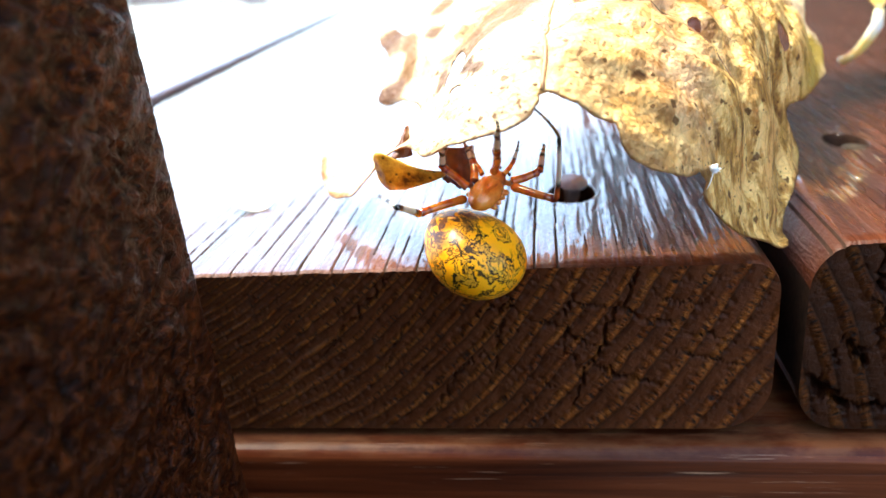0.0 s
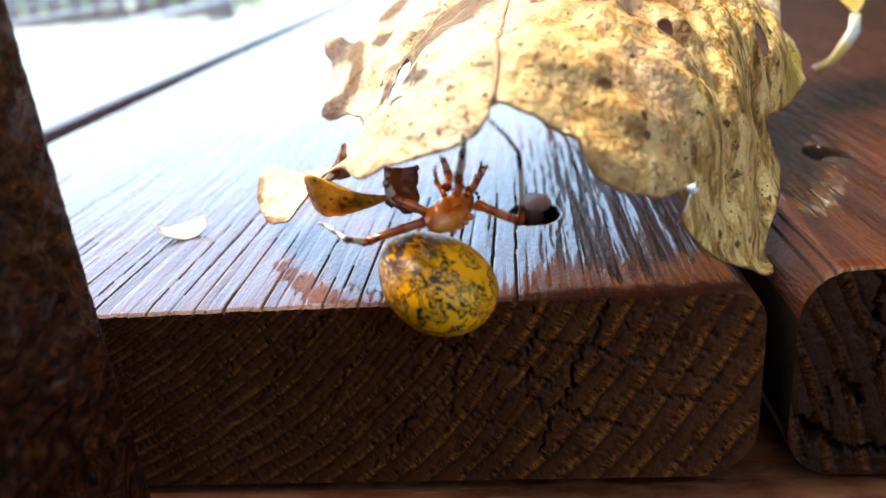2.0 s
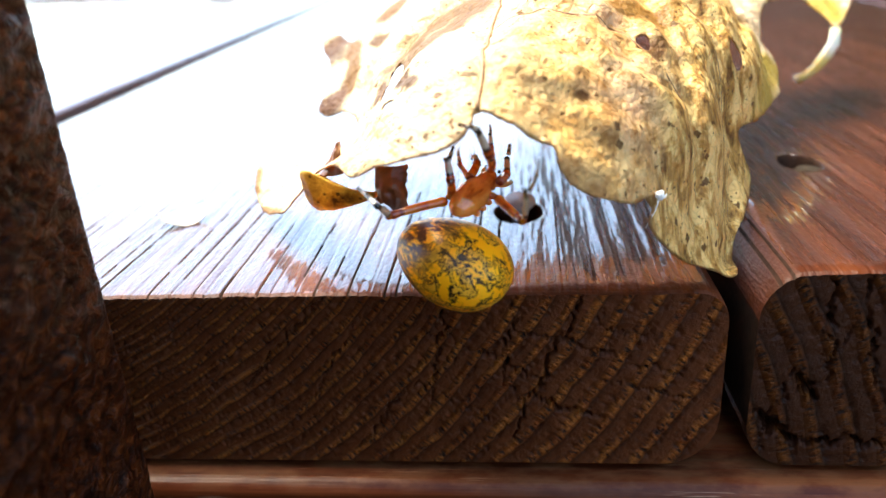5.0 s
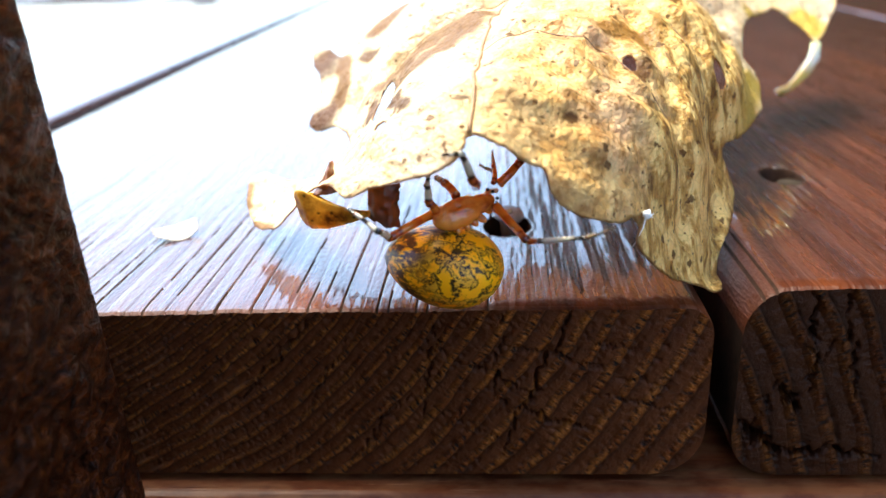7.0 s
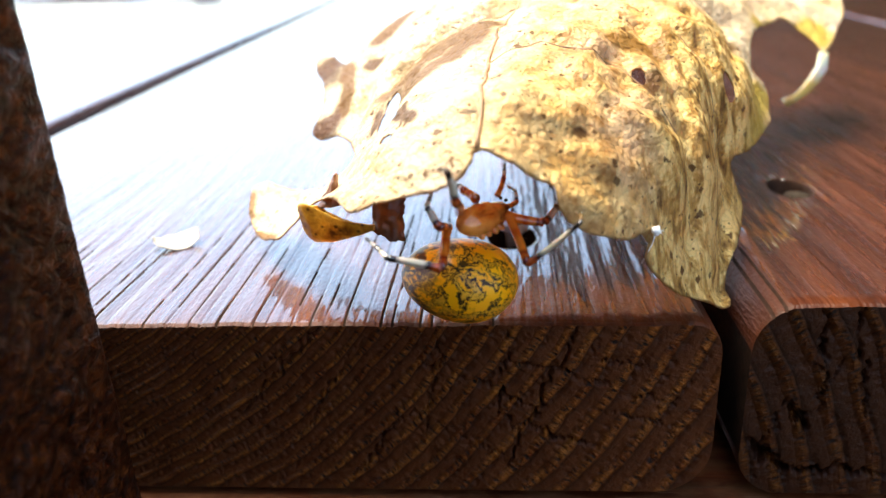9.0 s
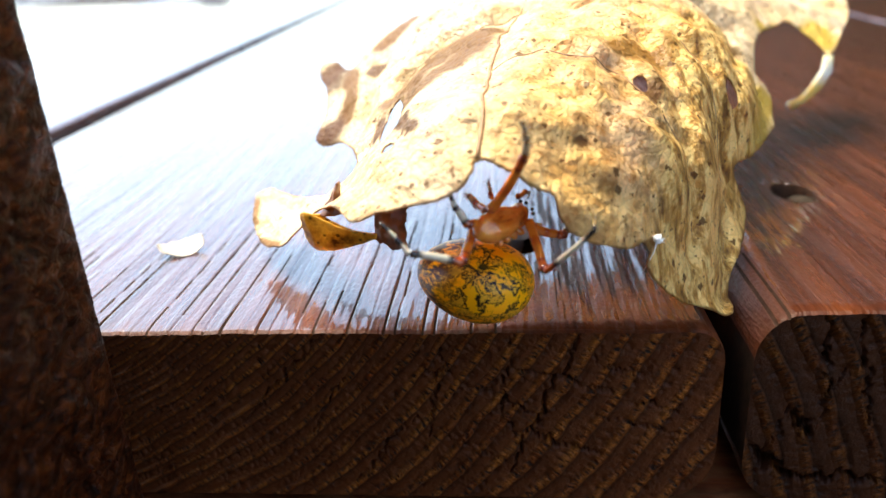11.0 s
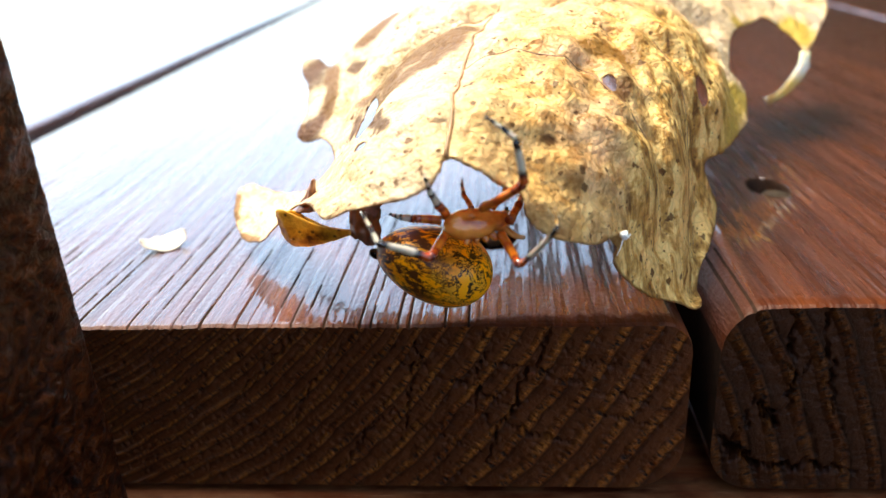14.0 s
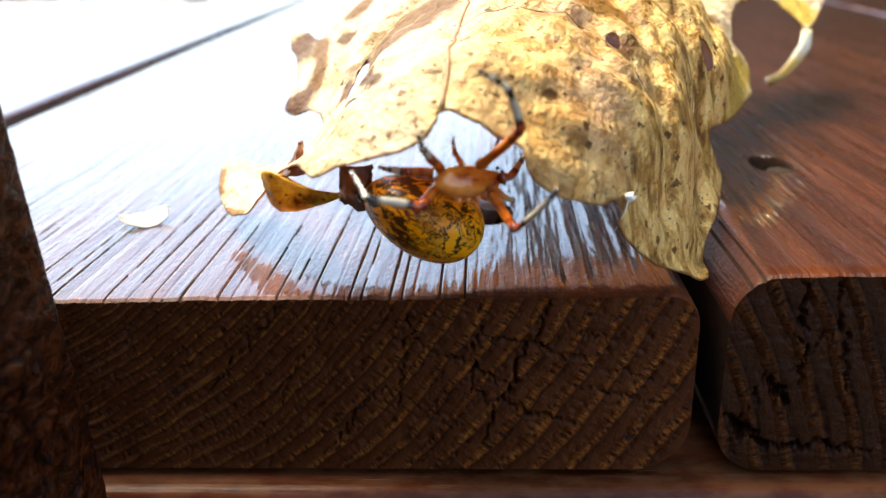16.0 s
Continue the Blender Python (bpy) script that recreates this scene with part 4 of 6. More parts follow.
def screw(cx, cy, z, material, label, name="deck_screw", tilt=(0, 0)):
    ob = tagged(new(name), label, "screw", "deck screws")
    bm = bmesh.new()
    bmesh.ops.create_cone(bm, cap_ends=True, segments=28, radius1=0.0023, radius2=0.0026, depth=0.0007)
    bmesh.ops.bevel(bm, geom=[e for e in bm.edges if e.calc_face_angle(0) > 0.8], offset=0.0002, segments=2, affect="EDGES")
    part("head", bm, material, ob)
    part("shank", box_bm(-0.0012, 0.0012, -0.0012, 0.0012, -0.004, -0.0003, 0.0005), material, ob)
    ob.matrix_world = pose(cx, cy, z, tilt[0], tilt[1], 20)
    return ob


screw(0.0336, 0.0342, 0.0004, M_STEEL, "dull grey screw head sunk in the plank", tilt=(15, 0))
screw(0.0820, 0.0436, 0.0014, M_PLUG, "weathered brown sunken screw head in the plank", tilt=(7, 0))


def leaf_flake():
    """A small curved flake of dry leaf lying on its belly."""
    u, v = np.meshgrid(np.linspace(-1, 1, 26), np.linspace(-1, 1, 14), indexing="ij")
    lim = np.sqrt(np.clip(1 - u * u, 0.02, 1)) * (1 + 0.2 * fbm(u * 3, v * 3, 41, 2))
    x, y = u * 0.0036, v * 0.0022 * lim
    z = 0.00045 + 0.0011 * u * u + 0.0005 * v + 0.0002 * fbm(u * 4, v * 4, 42, 2)
    ob = mesh_ob("leaf_flake", np.stack([x, y, z], -1).reshape(-1, 3), grid_faces(*u.shape), M_FLAKE)
    so = ob.modifiers.new("thickness", "SOLIDIFY")
    so.thickness = 0.00018
    ob.matrix_world = pose(-0.0200, 0.0275, 0.0002, 0, 0, 38)
    return tagged(ob, "pale curled flake of dry leaf lying on the plank", "leaf flake")


leaf_flake()


def silk_tuft():
    """White silk caught on the leaf margin, with two threads to the lower lobe."""
    tuft = tagged(new("silk_tuft"), "white tuft of spider silk caught on the leaf margin", "silk")
    rng = np.random.default_rng(4)
    c = np.array((0.0483, -0.0050, 0.0140))
    bm = bmesh.new()
    bmesh.ops.create_icosphere(bm, subdivisions=2, radius=0.00052)
    for v in bm.verts:
        v.co = Vector(c) + v.co * (1 + 0.5 * noise.noise(v.co * 3000))
    part("clump", bm, M_SILK, tuft)
    for i in range(12):
        d = rng.normal(size=3)
        d /= np.linalg.norm(d)
        a = c + d * 0.0003
        m = a + d * 0.0001 + rng.normal(size=3) * 0.00035
        tube("strand", [a, m, m - d * 0.0001 + rng.normal(size=3) * 0.00025], [0.00008, 0.00006, 0.00003], M_SILK, tuft, 5)
    tube("thread", [c, (0.0478, -0.0055, 0.0125), (0.0468, -0.0055, 0.0103)], [0.00007, 0.00005, 0.00004], M_SILK, tuft, 5)
    return tuft


silk_tuft()

# ---- railing, shrubs and unseen walls added to shape the light ----


def railing(name, x0, y0, x1, y1, label):
    rail = tagged(new(name), label, "railing")
    ln = math.hypot(x1 - x0, y1 - y0)
    rail.matrix_world = pose(x0, y0, 0, 0, 0, math.degrees(math.atan2(y1 - y0, x1 - x0)))
    part("bottom_rail", box_bm(0, ln, -0.010, 0.010, 0.080, 0.092, 0.002), M_RAIL, rail)
    part("top_rail", box_bm(0, ln, -0.030, 0.030, 0.092, 0.112, 0.004), M_RAIL, rail)
    first = part("baluster", box_bm(-0.017, 0.017, -0.010, 0.010, 0.0005, 0.080, 0.001), M_RAIL, rail)
    first.location = (0.06, 0, 0)
    for i in range(1, int((ln - 0.06) / 0.062)):
        b = new("baluster", first.data)
        b.parent = rail
        b.location = (0.06 + i * 0.062, 0, 0)
    for x in (0.0, ln):
        part("newel", box_bm(x - 0.03, x + 0.03, -0.0301, 0.0301, 0.0005, 0.125, 0.003), M_RAIL, rail)
    return rail


railing("railing", -1.75, 2.12, -0.73, 2.12, "low dark stained slatted edging with flat balusters")


def shrub(x, y, z, w, h, seed):
    """A low bush: stems and many small leaves."""
    rng = np.random.default_rng(seed)
    ob = tagged(new("shrub"), "sunlit yellow-green leafy garden shrub", "shrub", "garden shrubs")
    ob.location = (x, y, z)
    for i in range(9):
        a, s = rng.uniform(0, 6.28), rng.uniform(0.3, 0.8)
        tube("stem", [(0.03 * math.cos(a), 0.03 * math.sin(a), 0), (w * 0.25 * s * math.cos(a), w * 0.25 * s * math.sin(a), h * 0.45), (w * 0.45 * s * math.cos(a), w * 0.45 * s * math.sin(a), h * 0.85)], [0.012, 0.009, 0.004], M_BARK, ob, 6)
    n = 5200
    d = rng.normal(size=(n, 3))
    d /= np.linalg.norm(d, axis=1)[:, None]
    r = rng.uniform(0.35, 1, n) ** 0.5 * (0.8 + 0.3 * fbm(d[:, 0] * 3, d[:, 1] * 3 + d[:, 2] * 2, seed, 2))
    c = d * r[:, None] * np.array([w / 2, w / 2, h / 2]) + np.array([0, 0, h * 0.55])
    t1 = rng.normal(size=(n, 3))
    t1 /= np.linalg.norm(t1, axis=1)[:, None]
    t2 = np.cross(t1, rng.normal(size=(n, 3)))
    t2 /= np.linalg.norm(t2, axis=1)[:, None]
    L = rng.uniform(0.02, 0.045, n)[:, None]
    v = np.stack([c - t1 * L, c + t2 * L * 0.5, c + t1 * L, c - t2 * L * 0.5], 1).reshape(-1, 3)
    f = np.arange(4 * n).reshape(n, 4)
    tagged(mesh_ob("foliage", v, f, M_SHRUB, ob, smooth=False), kind="stuff")
    return ob


for i, (x, y, w, h) in enumerate(((-5.6, 8.2, 2.2, 1.25), (-4.2, 8.0, 2.0, 1.15), (-2.9, 8.3, 2.2, 1.2), (-1.4, 9.0, 1.8, 0.8), (-3.6, 9.6, 2.2, 1.3))):
    shrub(x, y, -0.6, w, h, 200 + i)

ground = tagged(part("ground", box_bm(-400, 400, -400, 400, -0.75, -0.6), M_GROUND), "bare brown soil below the deck", "ground", kind="structure")
tagged(part("lawn", box_bm(-400, 400, 2.7, 400, -0.6, -0.57), M_LAWN), "bright green lawn beyond the deck", "lawn", kind="structure")
# added out of view: keeps front light off the plank ends and post
tagged(part("shade_wall_south", box_bm(-1.2, 0.048, -0.150, -0.116, -0.6, 0.075), M_WALL), "unseen low brown wall added to shade the plank ends and post", "wall", kind="structure")
# two walls and a cover, added unseen so the right-hand boards reflect less sky
tagged(part("wall_east", box_bm(1.50, 1.65, -0.3, 6.0, -0.6, 4.2), M_WALL), "unseen dark brown wall added beside the deck to darken reflections", "wall", kind="structure")
tagged(part("wall_north", box_bm(0.45, 1.65, 6.0, 6.15, -0.6, 4.2), M_WALL), "unseen dark brown wall added beyond the deck to darken reflections", "wall", kind="structure")
tagged(part("ceiling", box_bm(0.45, 1.495, 0.5, 6.0, 4.1, 4.2), M_WALL), "unseen brown panel added overhead to cut light from the right", "ceiling", kind="structure")

# ---- the spider ----


def egg(bm_name, length, width, height, blunt, material, parent, label="", n=40, m=56, groove=0.0):
    """An egg along z: blunt end at -z, narrower tail at +z; x across, y the height."""
    verts, faces = [], []
    for i in range(n + 1):
        a = math.pi * i / n
        z = -math.cos(a)
        r = math.sin(a) * (1 - blunt * z) / (1 + 0.15 * blunt)
        for j in range(m):
            b = 2 * math.pi * j / m
            k = 1 + groove * math.cos(6 * a + 1) * 0.5
            verts.append((width * r * k * math.cos(b), height * r * k * math.sin(b), length * z))
    for i in range(n):
        for j in range(m):
            a, b = i * m + j, i * m + (j + 1) % m
            faces.append((a, b, b + m, a + m))
    return mesh_ob(bm_name, verts, faces, material, parent, label)


def limb(name, length, r0, r1, material, parent, bow=0.0, hairs=0, seed=0):
    """A leg segment along +z from its joint, swollen at the middle, with fine bristles."""
    n, sides = 26, 12
    z = np.linspace(0, 1, n)
    rad = (r0 + (r1 - r0) * z) * (0.92 + 0.10 * np.sin(np.pi * z) + 0.22 * np.exp(-((z - 0.93) / 0.05) ** 2) + 0.16 * np.exp(-((z - 0.06) / 0.05) ** 2)) * np.where(z > 0.99, 0.7, 1)
    pts = np.stack([bow * np.sin(np.pi * z) * length, np.zeros(n), z * length], 1)
    ob = tube(name, pts, rad, material, parent, sides)
    if hairs:
        rng = np.random.default_rng(seed)
        vs, fs = [], []
        for i in range(hairs):
            t, a = rng.uniform(0.1, 0.98), rng.uniform(0, 6.28)
            c = np.array([bow * math.sin(math.pi * t) * length, 0, t * length])
            o = np.array([math.cos(a), math.sin(a), 0.9])
            r = r0 + (r1 - r0) * t
            p, tip = c + o * r * 0.6, c + o * (r + rng.uniform(0.0003, 0.0007))
            sd = np.array([-math.sin(a), math.cos(a), 0]) * 0.000018
            k = len(vs)
            vs += [p - sd, p + sd, tip]
            fs.append((k, k + 1, k + 2))
        tagged(mesh_ob("bristles", vs, fs, M_BRISTLE, ob), kind="stuff")
    return ob


M_BRISTLE = mat_plain("pale_bristle", (0.6, 0.5, 0.38), 0.5, 0.2, 900)
spider = tagged(new("spider"), "yellow marbled orb-weaver spider with orange and banded legs under the leaf", "spider")
abdomen = egg("abdomen", 0.0073, 0.0060, 0.0048, 0.16, M_ABD, spider, "bulbous yellow abdomen with black marbling")
spin = egg("spinneret", 0.0009, 0.0007, 0.0007, 0.1, M_EYE, abdomen, "dark spinnerets", 10, 14)
spin.location = (0, -0.0008, 0.0072)
carapace = egg("cephalothorax", 0.0040, 0.0018, 0.0016, 0.22, M_CEPH, spider, "glossy amber head and thorax", 44, 60)
for v in carapace.data.vertices:                # narrow head, a furrow along the back, swellings at the leg roots
    p = v.co
    s = p.z / 0.0040
    neck = 1 - 0.20 * math.exp(-((s - 0.42) / 0.14) ** 2)
    side = abs(p.x) / 0.0018
    lobes = 1 + 0.03 * side * math.cos((s + 0.1) * 15.0) * (s < 0.35)
    furrow = 0.00028 * math.exp(-(p.x / 0.00035) ** 2) * math.exp(-((s + 0.15) / 0.4) ** 2)
    lump = 0.00012 * noise.noise(Vector((p.x, p.y, p.z)) * 1100)
    v.co = (p.x * neck * lobes, (p.y - math.copysign(furrow, p.y)) * (1 - 0.10 * math.exp(-((s - 0.35) / 0.15) ** 2)) + lump, p.z)
for ex, ez in ((-0.0005, 0.0040), (0.0005, 0.0040), (-0.0010, 0.0036), (0.0010, 0.0036)):
    e = egg("eye", 0.00022, 0.00022, 0.00022, 0.0, M_EYE, carapace, "", 8, 10)
    e.location = (ex, 0.0006, ez)
for sx in (-1, 1):
    pl = limb("pedipalp", 0.0032, 0.00038, 0.00026, M_PALP, carapace, 0.12 * sx, 0)
    pl.matrix_basis = pose(0.0007 * sx, -0.0004, 0.0030, 25, 18 * sx, 0)
    ch = egg("chelicera", 0.0010, 0.0005, 0.0005, 0.1, M_CEPH, carapace, "", 10, 12)
    ch.matrix_basis = pose(0.0005 * sx, -0.0012, 0.0031, 60, 0, 0)
for sx in (-1, 1):
    for j in range(4):
        cx = egg("coxa", 0.00085, 0.00046, 0.00046, 0.0, M_CEPH, carapace, "", 12, 14)
        cx.matrix_basis = pose(0.0013 * sx, -0.0007, -0.0015 + 0.0010 * j, 0, (112 - 16 * j) * sx, 0)
# legs
legs = []
for i, (a, b, c) in enumerate(((0.0067, 0.0057, 0.0042), (0.0040, 0.0024, 0.0023), (0.0029, 0.0017, 0.0012), (0.0080, 0.0046, 0.0036), (0.0068, 0.0086, 0.0074), (0.0036, 0.0025, 0.0013), (0.0022, 0.0016, 0.0012), (0.0022, 0.0016, 0.0012))):
    slim = 0.6 if i > 5 else 1.0
    leg = limb("leg", a, 0.00054 * slim, 0.00045 * slim, M_FEMUR, spider, 0.03, 10, 300 + i)
    thin = 0.72 if i == 4 else slim                 # the long foreleg is the most slender
    shin = limb("tibia", b, 0.00048 * thin, 0.00032 * thin, M_TIBIA, leg, 0.02, 16, 320 + i)
    foot = limb("tarsus", c, 0.00030 * thin, 0.00015 * thin, M_TARSUS_SLIM if i == 4 else M_TARSUS, leg, 0.03, 16, 340 + i)
    legs.append((leg, shin, foot))


def motions():
    """The spider creeps along under the leaf margin and turns; legs and abdomen swing on its body."""
    walk(spider, [(0, pose(0.02203, -0.00450, 0.01227)),
        (1, pose(0.02203, -0.00450, 0.01276)),
        (2, pose(0.02362, -0.00450, 0.01270)),
        (3, pose(0.02570, -0.00450, 0.01416)),
        (3.5, pose(0.02654, -0.00450, 0.01473)),
        (6, pose(0.02819, -0.00450, 0.01434)),
        (7, pose(0.02778, -0.00500, 0.01482)),
        (8, pose(0.02833, -0.00520, 0.01499)),
        (9, pose(0.02930, -0.00700, 0.01651)),
        (11.5, pose(0.03178, -0.00900, 0.01759)),
        (12.5, pose(0.03286, -0.00920, 0.01677)),
        (13.5, pose(0.03202, -0.00920, 0.01704)),
        (14.5, pose(0.03181, -0.00920, 0.01735)),
        (16, pose(0.03120, -0.00920, 0.01729))])
    walk(carapace, [(0, pose(0.00000, 0.00000, 0.00000, 75.9, -23.0, 162.2)),
        (1, pose(0.00000, 0.00000, 0.00000, 74.1, -24.8, 159.2)),
        (2, pose(0.00000, 0.00000, 0.00000, 81.5, -27.8, 153.1)),
        (3, pose(0.00000, 0.00000, 0.00000, 74.3, -27.6, 155.6)),
        (3.5, pose(0.00000, 0.00000, 0.00000, 76.1, -26.8, 155.8)),
        (6, pose(0.00000, 0.00000, 0.00000, 62.4, -26.9, 150.1)),
        (7, pose(0.00000, 0.00000, 0.00000, 75.5, -36.8, 128.6)),
        (8, pose(0.00000, 0.00000, 0.00000, 67.4, -35.6, 130.6)),
        (9, pose(0.00000, 0.00000, 0.00000, 88.6, -31.7, 141.5)),
        (11.5, pose(0.00000, 0.00000, 0.00000, 82.8, -33.7, 138.1)),
        (12.5, pose(0.00000, 0.00000, 0.00000, 86.1, -38.1, 124.4)),
        (13.5, pose(0.00000, 0.00000, 0.00000, 90.9, -39.6, 114.7)),
        (14.5, pose(0.00000, 0.00000, 0.00000, 97.3, -40.0, 113.7)),
        (16, pose(0.00000, 0.00000, 0.00000, 99.2, -39.3, 117.4))])
    walk(abdomen, [(0, pose(-0.00229, -0.00230, -0.00699, 72.8, -6.2, -141.8)),
        (1, pose(-0.00218, -0.00230, -0.00697, 72.1, -4.9, -140.4)),
        (2, pose(-0.00217, -0.00230, -0.00688, 73.3, -6.0, -136.9)),
        (3, pose(-0.00226, -0.00200, -0.00609, 76.3, -3.9, -130.9)),
        (3.5, pose(-0.00222, -0.00200, -0.00700, 76.3, -3.1, -128.6)),
        (6, pose(-0.00295, -0.00110, -0.00750, 78.0, -6.3, -124.7)),
        (7, pose(-0.00273, 0.00020, -0.00664, 87.3, -5.4, -117.0)),
        (8, pose(-0.00270, 0.00070, -0.00682, 88.2, -5.4, -118.5)),
        (9, pose(-0.00326, 0.00300, -0.00862, 93.4, -5.0, -125.2)),
        (11.5, pose(-0.00356, 0.00600, -0.00887, 85.6, -4.9, -120.6)),
        (12.5, pose(-0.00450, 0.00740, -0.00881, 79.2, -5.2, -95.9)),
        (13.5, pose(-0.00520, 0.00820, -0.00898, 70.9, -5.4, -85.6)),
        (14.5, pose(-0.00586, 0.00870, -0.00755, 70.8, -5.0, -85.9)),
        (16, pose(-0.00552, 0.00870, -0.00669, 65.2, -5.2, -88.0))])
    walk(legs[0][0], [(0, pose(-0.00296, -0.00076, -0.00088, 91.4, -48.1, -49.1)),
        (1, pose(-0.00281, -0.00057, -0.00086, 104.9, -43.7, -91.1)),
        (2, pose(-0.00278, -0.00062, -0.00092, 108.7, -43.4, -92.3)),
        (3, pose(-0.00244, -0.00037, -0.00036, 119.2, -41.9, -97.0)),
        (3.5, pose(-0.00275, -0.00046, -0.00074, 97.0, -50.0, -62.3)),
        (6, pose(-0.00330, -0.00057, -0.00071, 100.5, -48.4, -78.1)),
        (7, pose(-0.00350, -0.00032, -0.00021, 104.4, -51.8, -54.5)),
        (8, pose(-0.00382, -0.00053, -0.00073, 103.5, -56.8, -21.3)),
        (9, pose(-0.00406, -0.00075, -0.00118, 119.3, -55.6, -26.8)),
        (11.5, pose(-0.00308, -0.00059, -0.00086, 97.9, -57.9, -14.4)),
        (12.5, pose(-0.00384, -0.00060, -0.00084, 107.6, -55.4, -34.1)),
        (13.5, pose(-0.00350, -0.00067, -0.00103, 96.9, -57.3, -18.5)),
        (14.5, pose(-0.00332, -0.00036, -0.00054, 92.8, -57.5, -13.5)),
        (16, pose(-0.00315, -0.00033, -0.00036, 90.3, -57.5, -12.0))])
    walk(legs[0][1], [(0, pose(0.00000, 0.00000, 0.00668, 0.7, 38.8, 0.2)),
        (1, pose(0.00000, 0.00000, 0.00668, 59.4, 68.0, 44.4)),
        (2, pose(0.00000, 0.00000, 0.00668, 50.4, 69.4, 35.8)),
        (3, pose(0.00000, 0.00000, 0.00668, 103.7, 82.6, 96.0)),
        (3.5, pose(0.00000, 0.00000, 0.00668, 17.4, 58.0, 5.9)),
        (6, pose(0.00000, 0.00000, 0.00668, 37.4, 66.8, 29.0)),
        (7, pose(0.00000, 0.00000, 0.00668, -6.9, 50.8, -13.5)),
        (8, pose(0.00000, 0.00000, 0.00668, -38.4, 19.7, -24.9)),
        (9, pose(0.00000, 0.00000, 0.00668, -92.3, 0.6, 19.1)),
        (11.5, pose(0.00000, 0.00000, 0.00668, -60.9, -3.9, -0.2)),
        (12.5, pose(0.00000, 0.00000, 0.00668, -61.5, 9.7, -4.1)),
        (13.5, pose(0.00000, 0.00000, 0.00668, -82.9, -4.3, 12.5)),
        (14.5, pose(0.00000, 0.00000, 0.00668, -56.7, -3.7, 3.6)),
        (16, pose(0.00000, 0.00000, 0.00668, -50.0, -4.8, 3.8))])
    walk(legs[0][2], [(0, pose(0.00354, -0.00005, 0.01109, -93.8, 4.5, 37.2)),
        (1, pose(0.00531, -0.00162, 0.00776, -56.6, 18.1, 40.0)),
        (2, pose(0.00528, -0.00156, 0.00795, -52.2, 25.0, 32.7)),
        (3, pose(0.00560, -0.00074, 0.00651, -81.3, 35.6, 19.2)),
        (3.5, pose(0.00472, -0.00122, 0.00954, -93.9, 12.5, 18.5)),
        (6, pose(0.00528, -0.00100, 0.00845, -69.6, 16.0, 35.8)),
        (7, pose(0.00439, -0.00036, 0.01023, -83.7, 14.4, 12.5)),
        (8, pose(0.00283, 0.00255, 0.01086, -129.4, -8.1, -3.1)),
        (9, pose(-0.00185, 0.00534, 0.00646, -140.2, 11.9, 12.3)),
        (11.5, pose(-0.00017, 0.00494, 0.00943, -102.4, -11.6, -13.9)),
        (12.5, pose(0.00080, 0.00493, 0.00934, -108.8, -0.8, -20.9)),
        (13.5, pose(-0.00127, 0.00546, 0.00738, -121.1, -6.0, -12.4)),
        (14.5, pose(-0.00050, 0.00470, 0.00978, -129.1, -1.8, -2.7)),
        (16, pose(-0.00059, 0.00430, 0.01031, -133.5, -0.6, -0.4))])
    walk(legs[1][0], [(0, pose(-0.00253, -0.00020, 0.00036, -13.8, -48.9, 6.3)),
        (1, pose(-0.00240, -0.00023, -0.00001, 25.3, -54.5, 5.4)),
        (2, pose(-0.00240, -0.00029, -0.00015, 7.3, -59.4, 2.7)),
        (3, pose(-0.00225, -0.00018, 0.00012, 14.2, -82.9, -10.9)),
        (3.5, pose(-0.00236, -0.00015, 0.00011, 21.1, -42.3, 16.0)),
        (6, pose(-0.00275, -0.00046, -0.00056, 40.0, -20.4, 31.0)),
        (7, pose(-0.00277, -0.00042, -0.00058, 35.0, -34.3, 19.1)),
        (8, pose(-0.00291, -0.00014, 0.00009, 47.3, -39.3, 13.6)),
        (9, pose(-0.00388, -0.00067, -0.00103, 59.3, -41.8, 9.2)),
        (11.5, pose(-0.00239, -0.00010, 0.00023, 67.0, -45.7, -1.3)),
        (12.5, pose(-0.00260, 0.00005, 0.00058, 77.8, -62.4, -77.4)),
        (13.5, pose(-0.00349, 0.00006, 0.00075, 50.4, -28.0, 4.5)),
        (14.5, pose(-0.00312, 0.00017, 0.00075, 49.8, -24.5, 9.0)),
        (16, pose(-0.00280, 0.00024, 0.00101, 50.4, -27.4, 5.2))])
    walk(legs[1][1], [(0, pose(0.00000, 0.00000, 0.00397, 51.9, 44.4, 22.5)),
        (1, pose(0.00000, 0.00000, 0.00397, 3.0, 40.0, -21.9)),
        (2, pose(0.00000, 0.00000, 0.00397, 12.1, 40.1, -8.3)),
        (3, pose(0.00000, 0.00000, 0.00397, -13.2, 27.9, -5.6)),
        (3.5, pose(0.00000, 0.00000, 0.00397, -33.3, 39.3, -46.9)),
        (6, pose(0.00000, 0.00000, 0.00397, -69.1, -28.1, -9.9)),
        (7, pose(0.00000, 0.00000, 0.00397, -26.4, 14.7, -34.7)),
        (8, pose(0.00000, 0.00000, 0.00397, -31.8, 4.5, -30.4)),
        (9, pose(0.00000, 0.00000, 0.00397, -81.4, -6.5, -12.9)),
        (11.5, pose(0.00000, 0.00000, 0.00397, -44.3, 2.6, -14.6)),
        (12.5, pose(0.00000, 0.00000, 0.00397, -3.6, 4.9, 12.5)),
        (13.5, pose(0.00000, 0.00000, 0.00397, -16.0, 7.3, -4.9)),
        (14.5, pose(0.00000, 0.00000, 0.00397, -18.0, -10.1, -1.2)),
        (16, pose(0.00000, 0.00000, 0.00397, -3.8, -0.4, -2.3))])
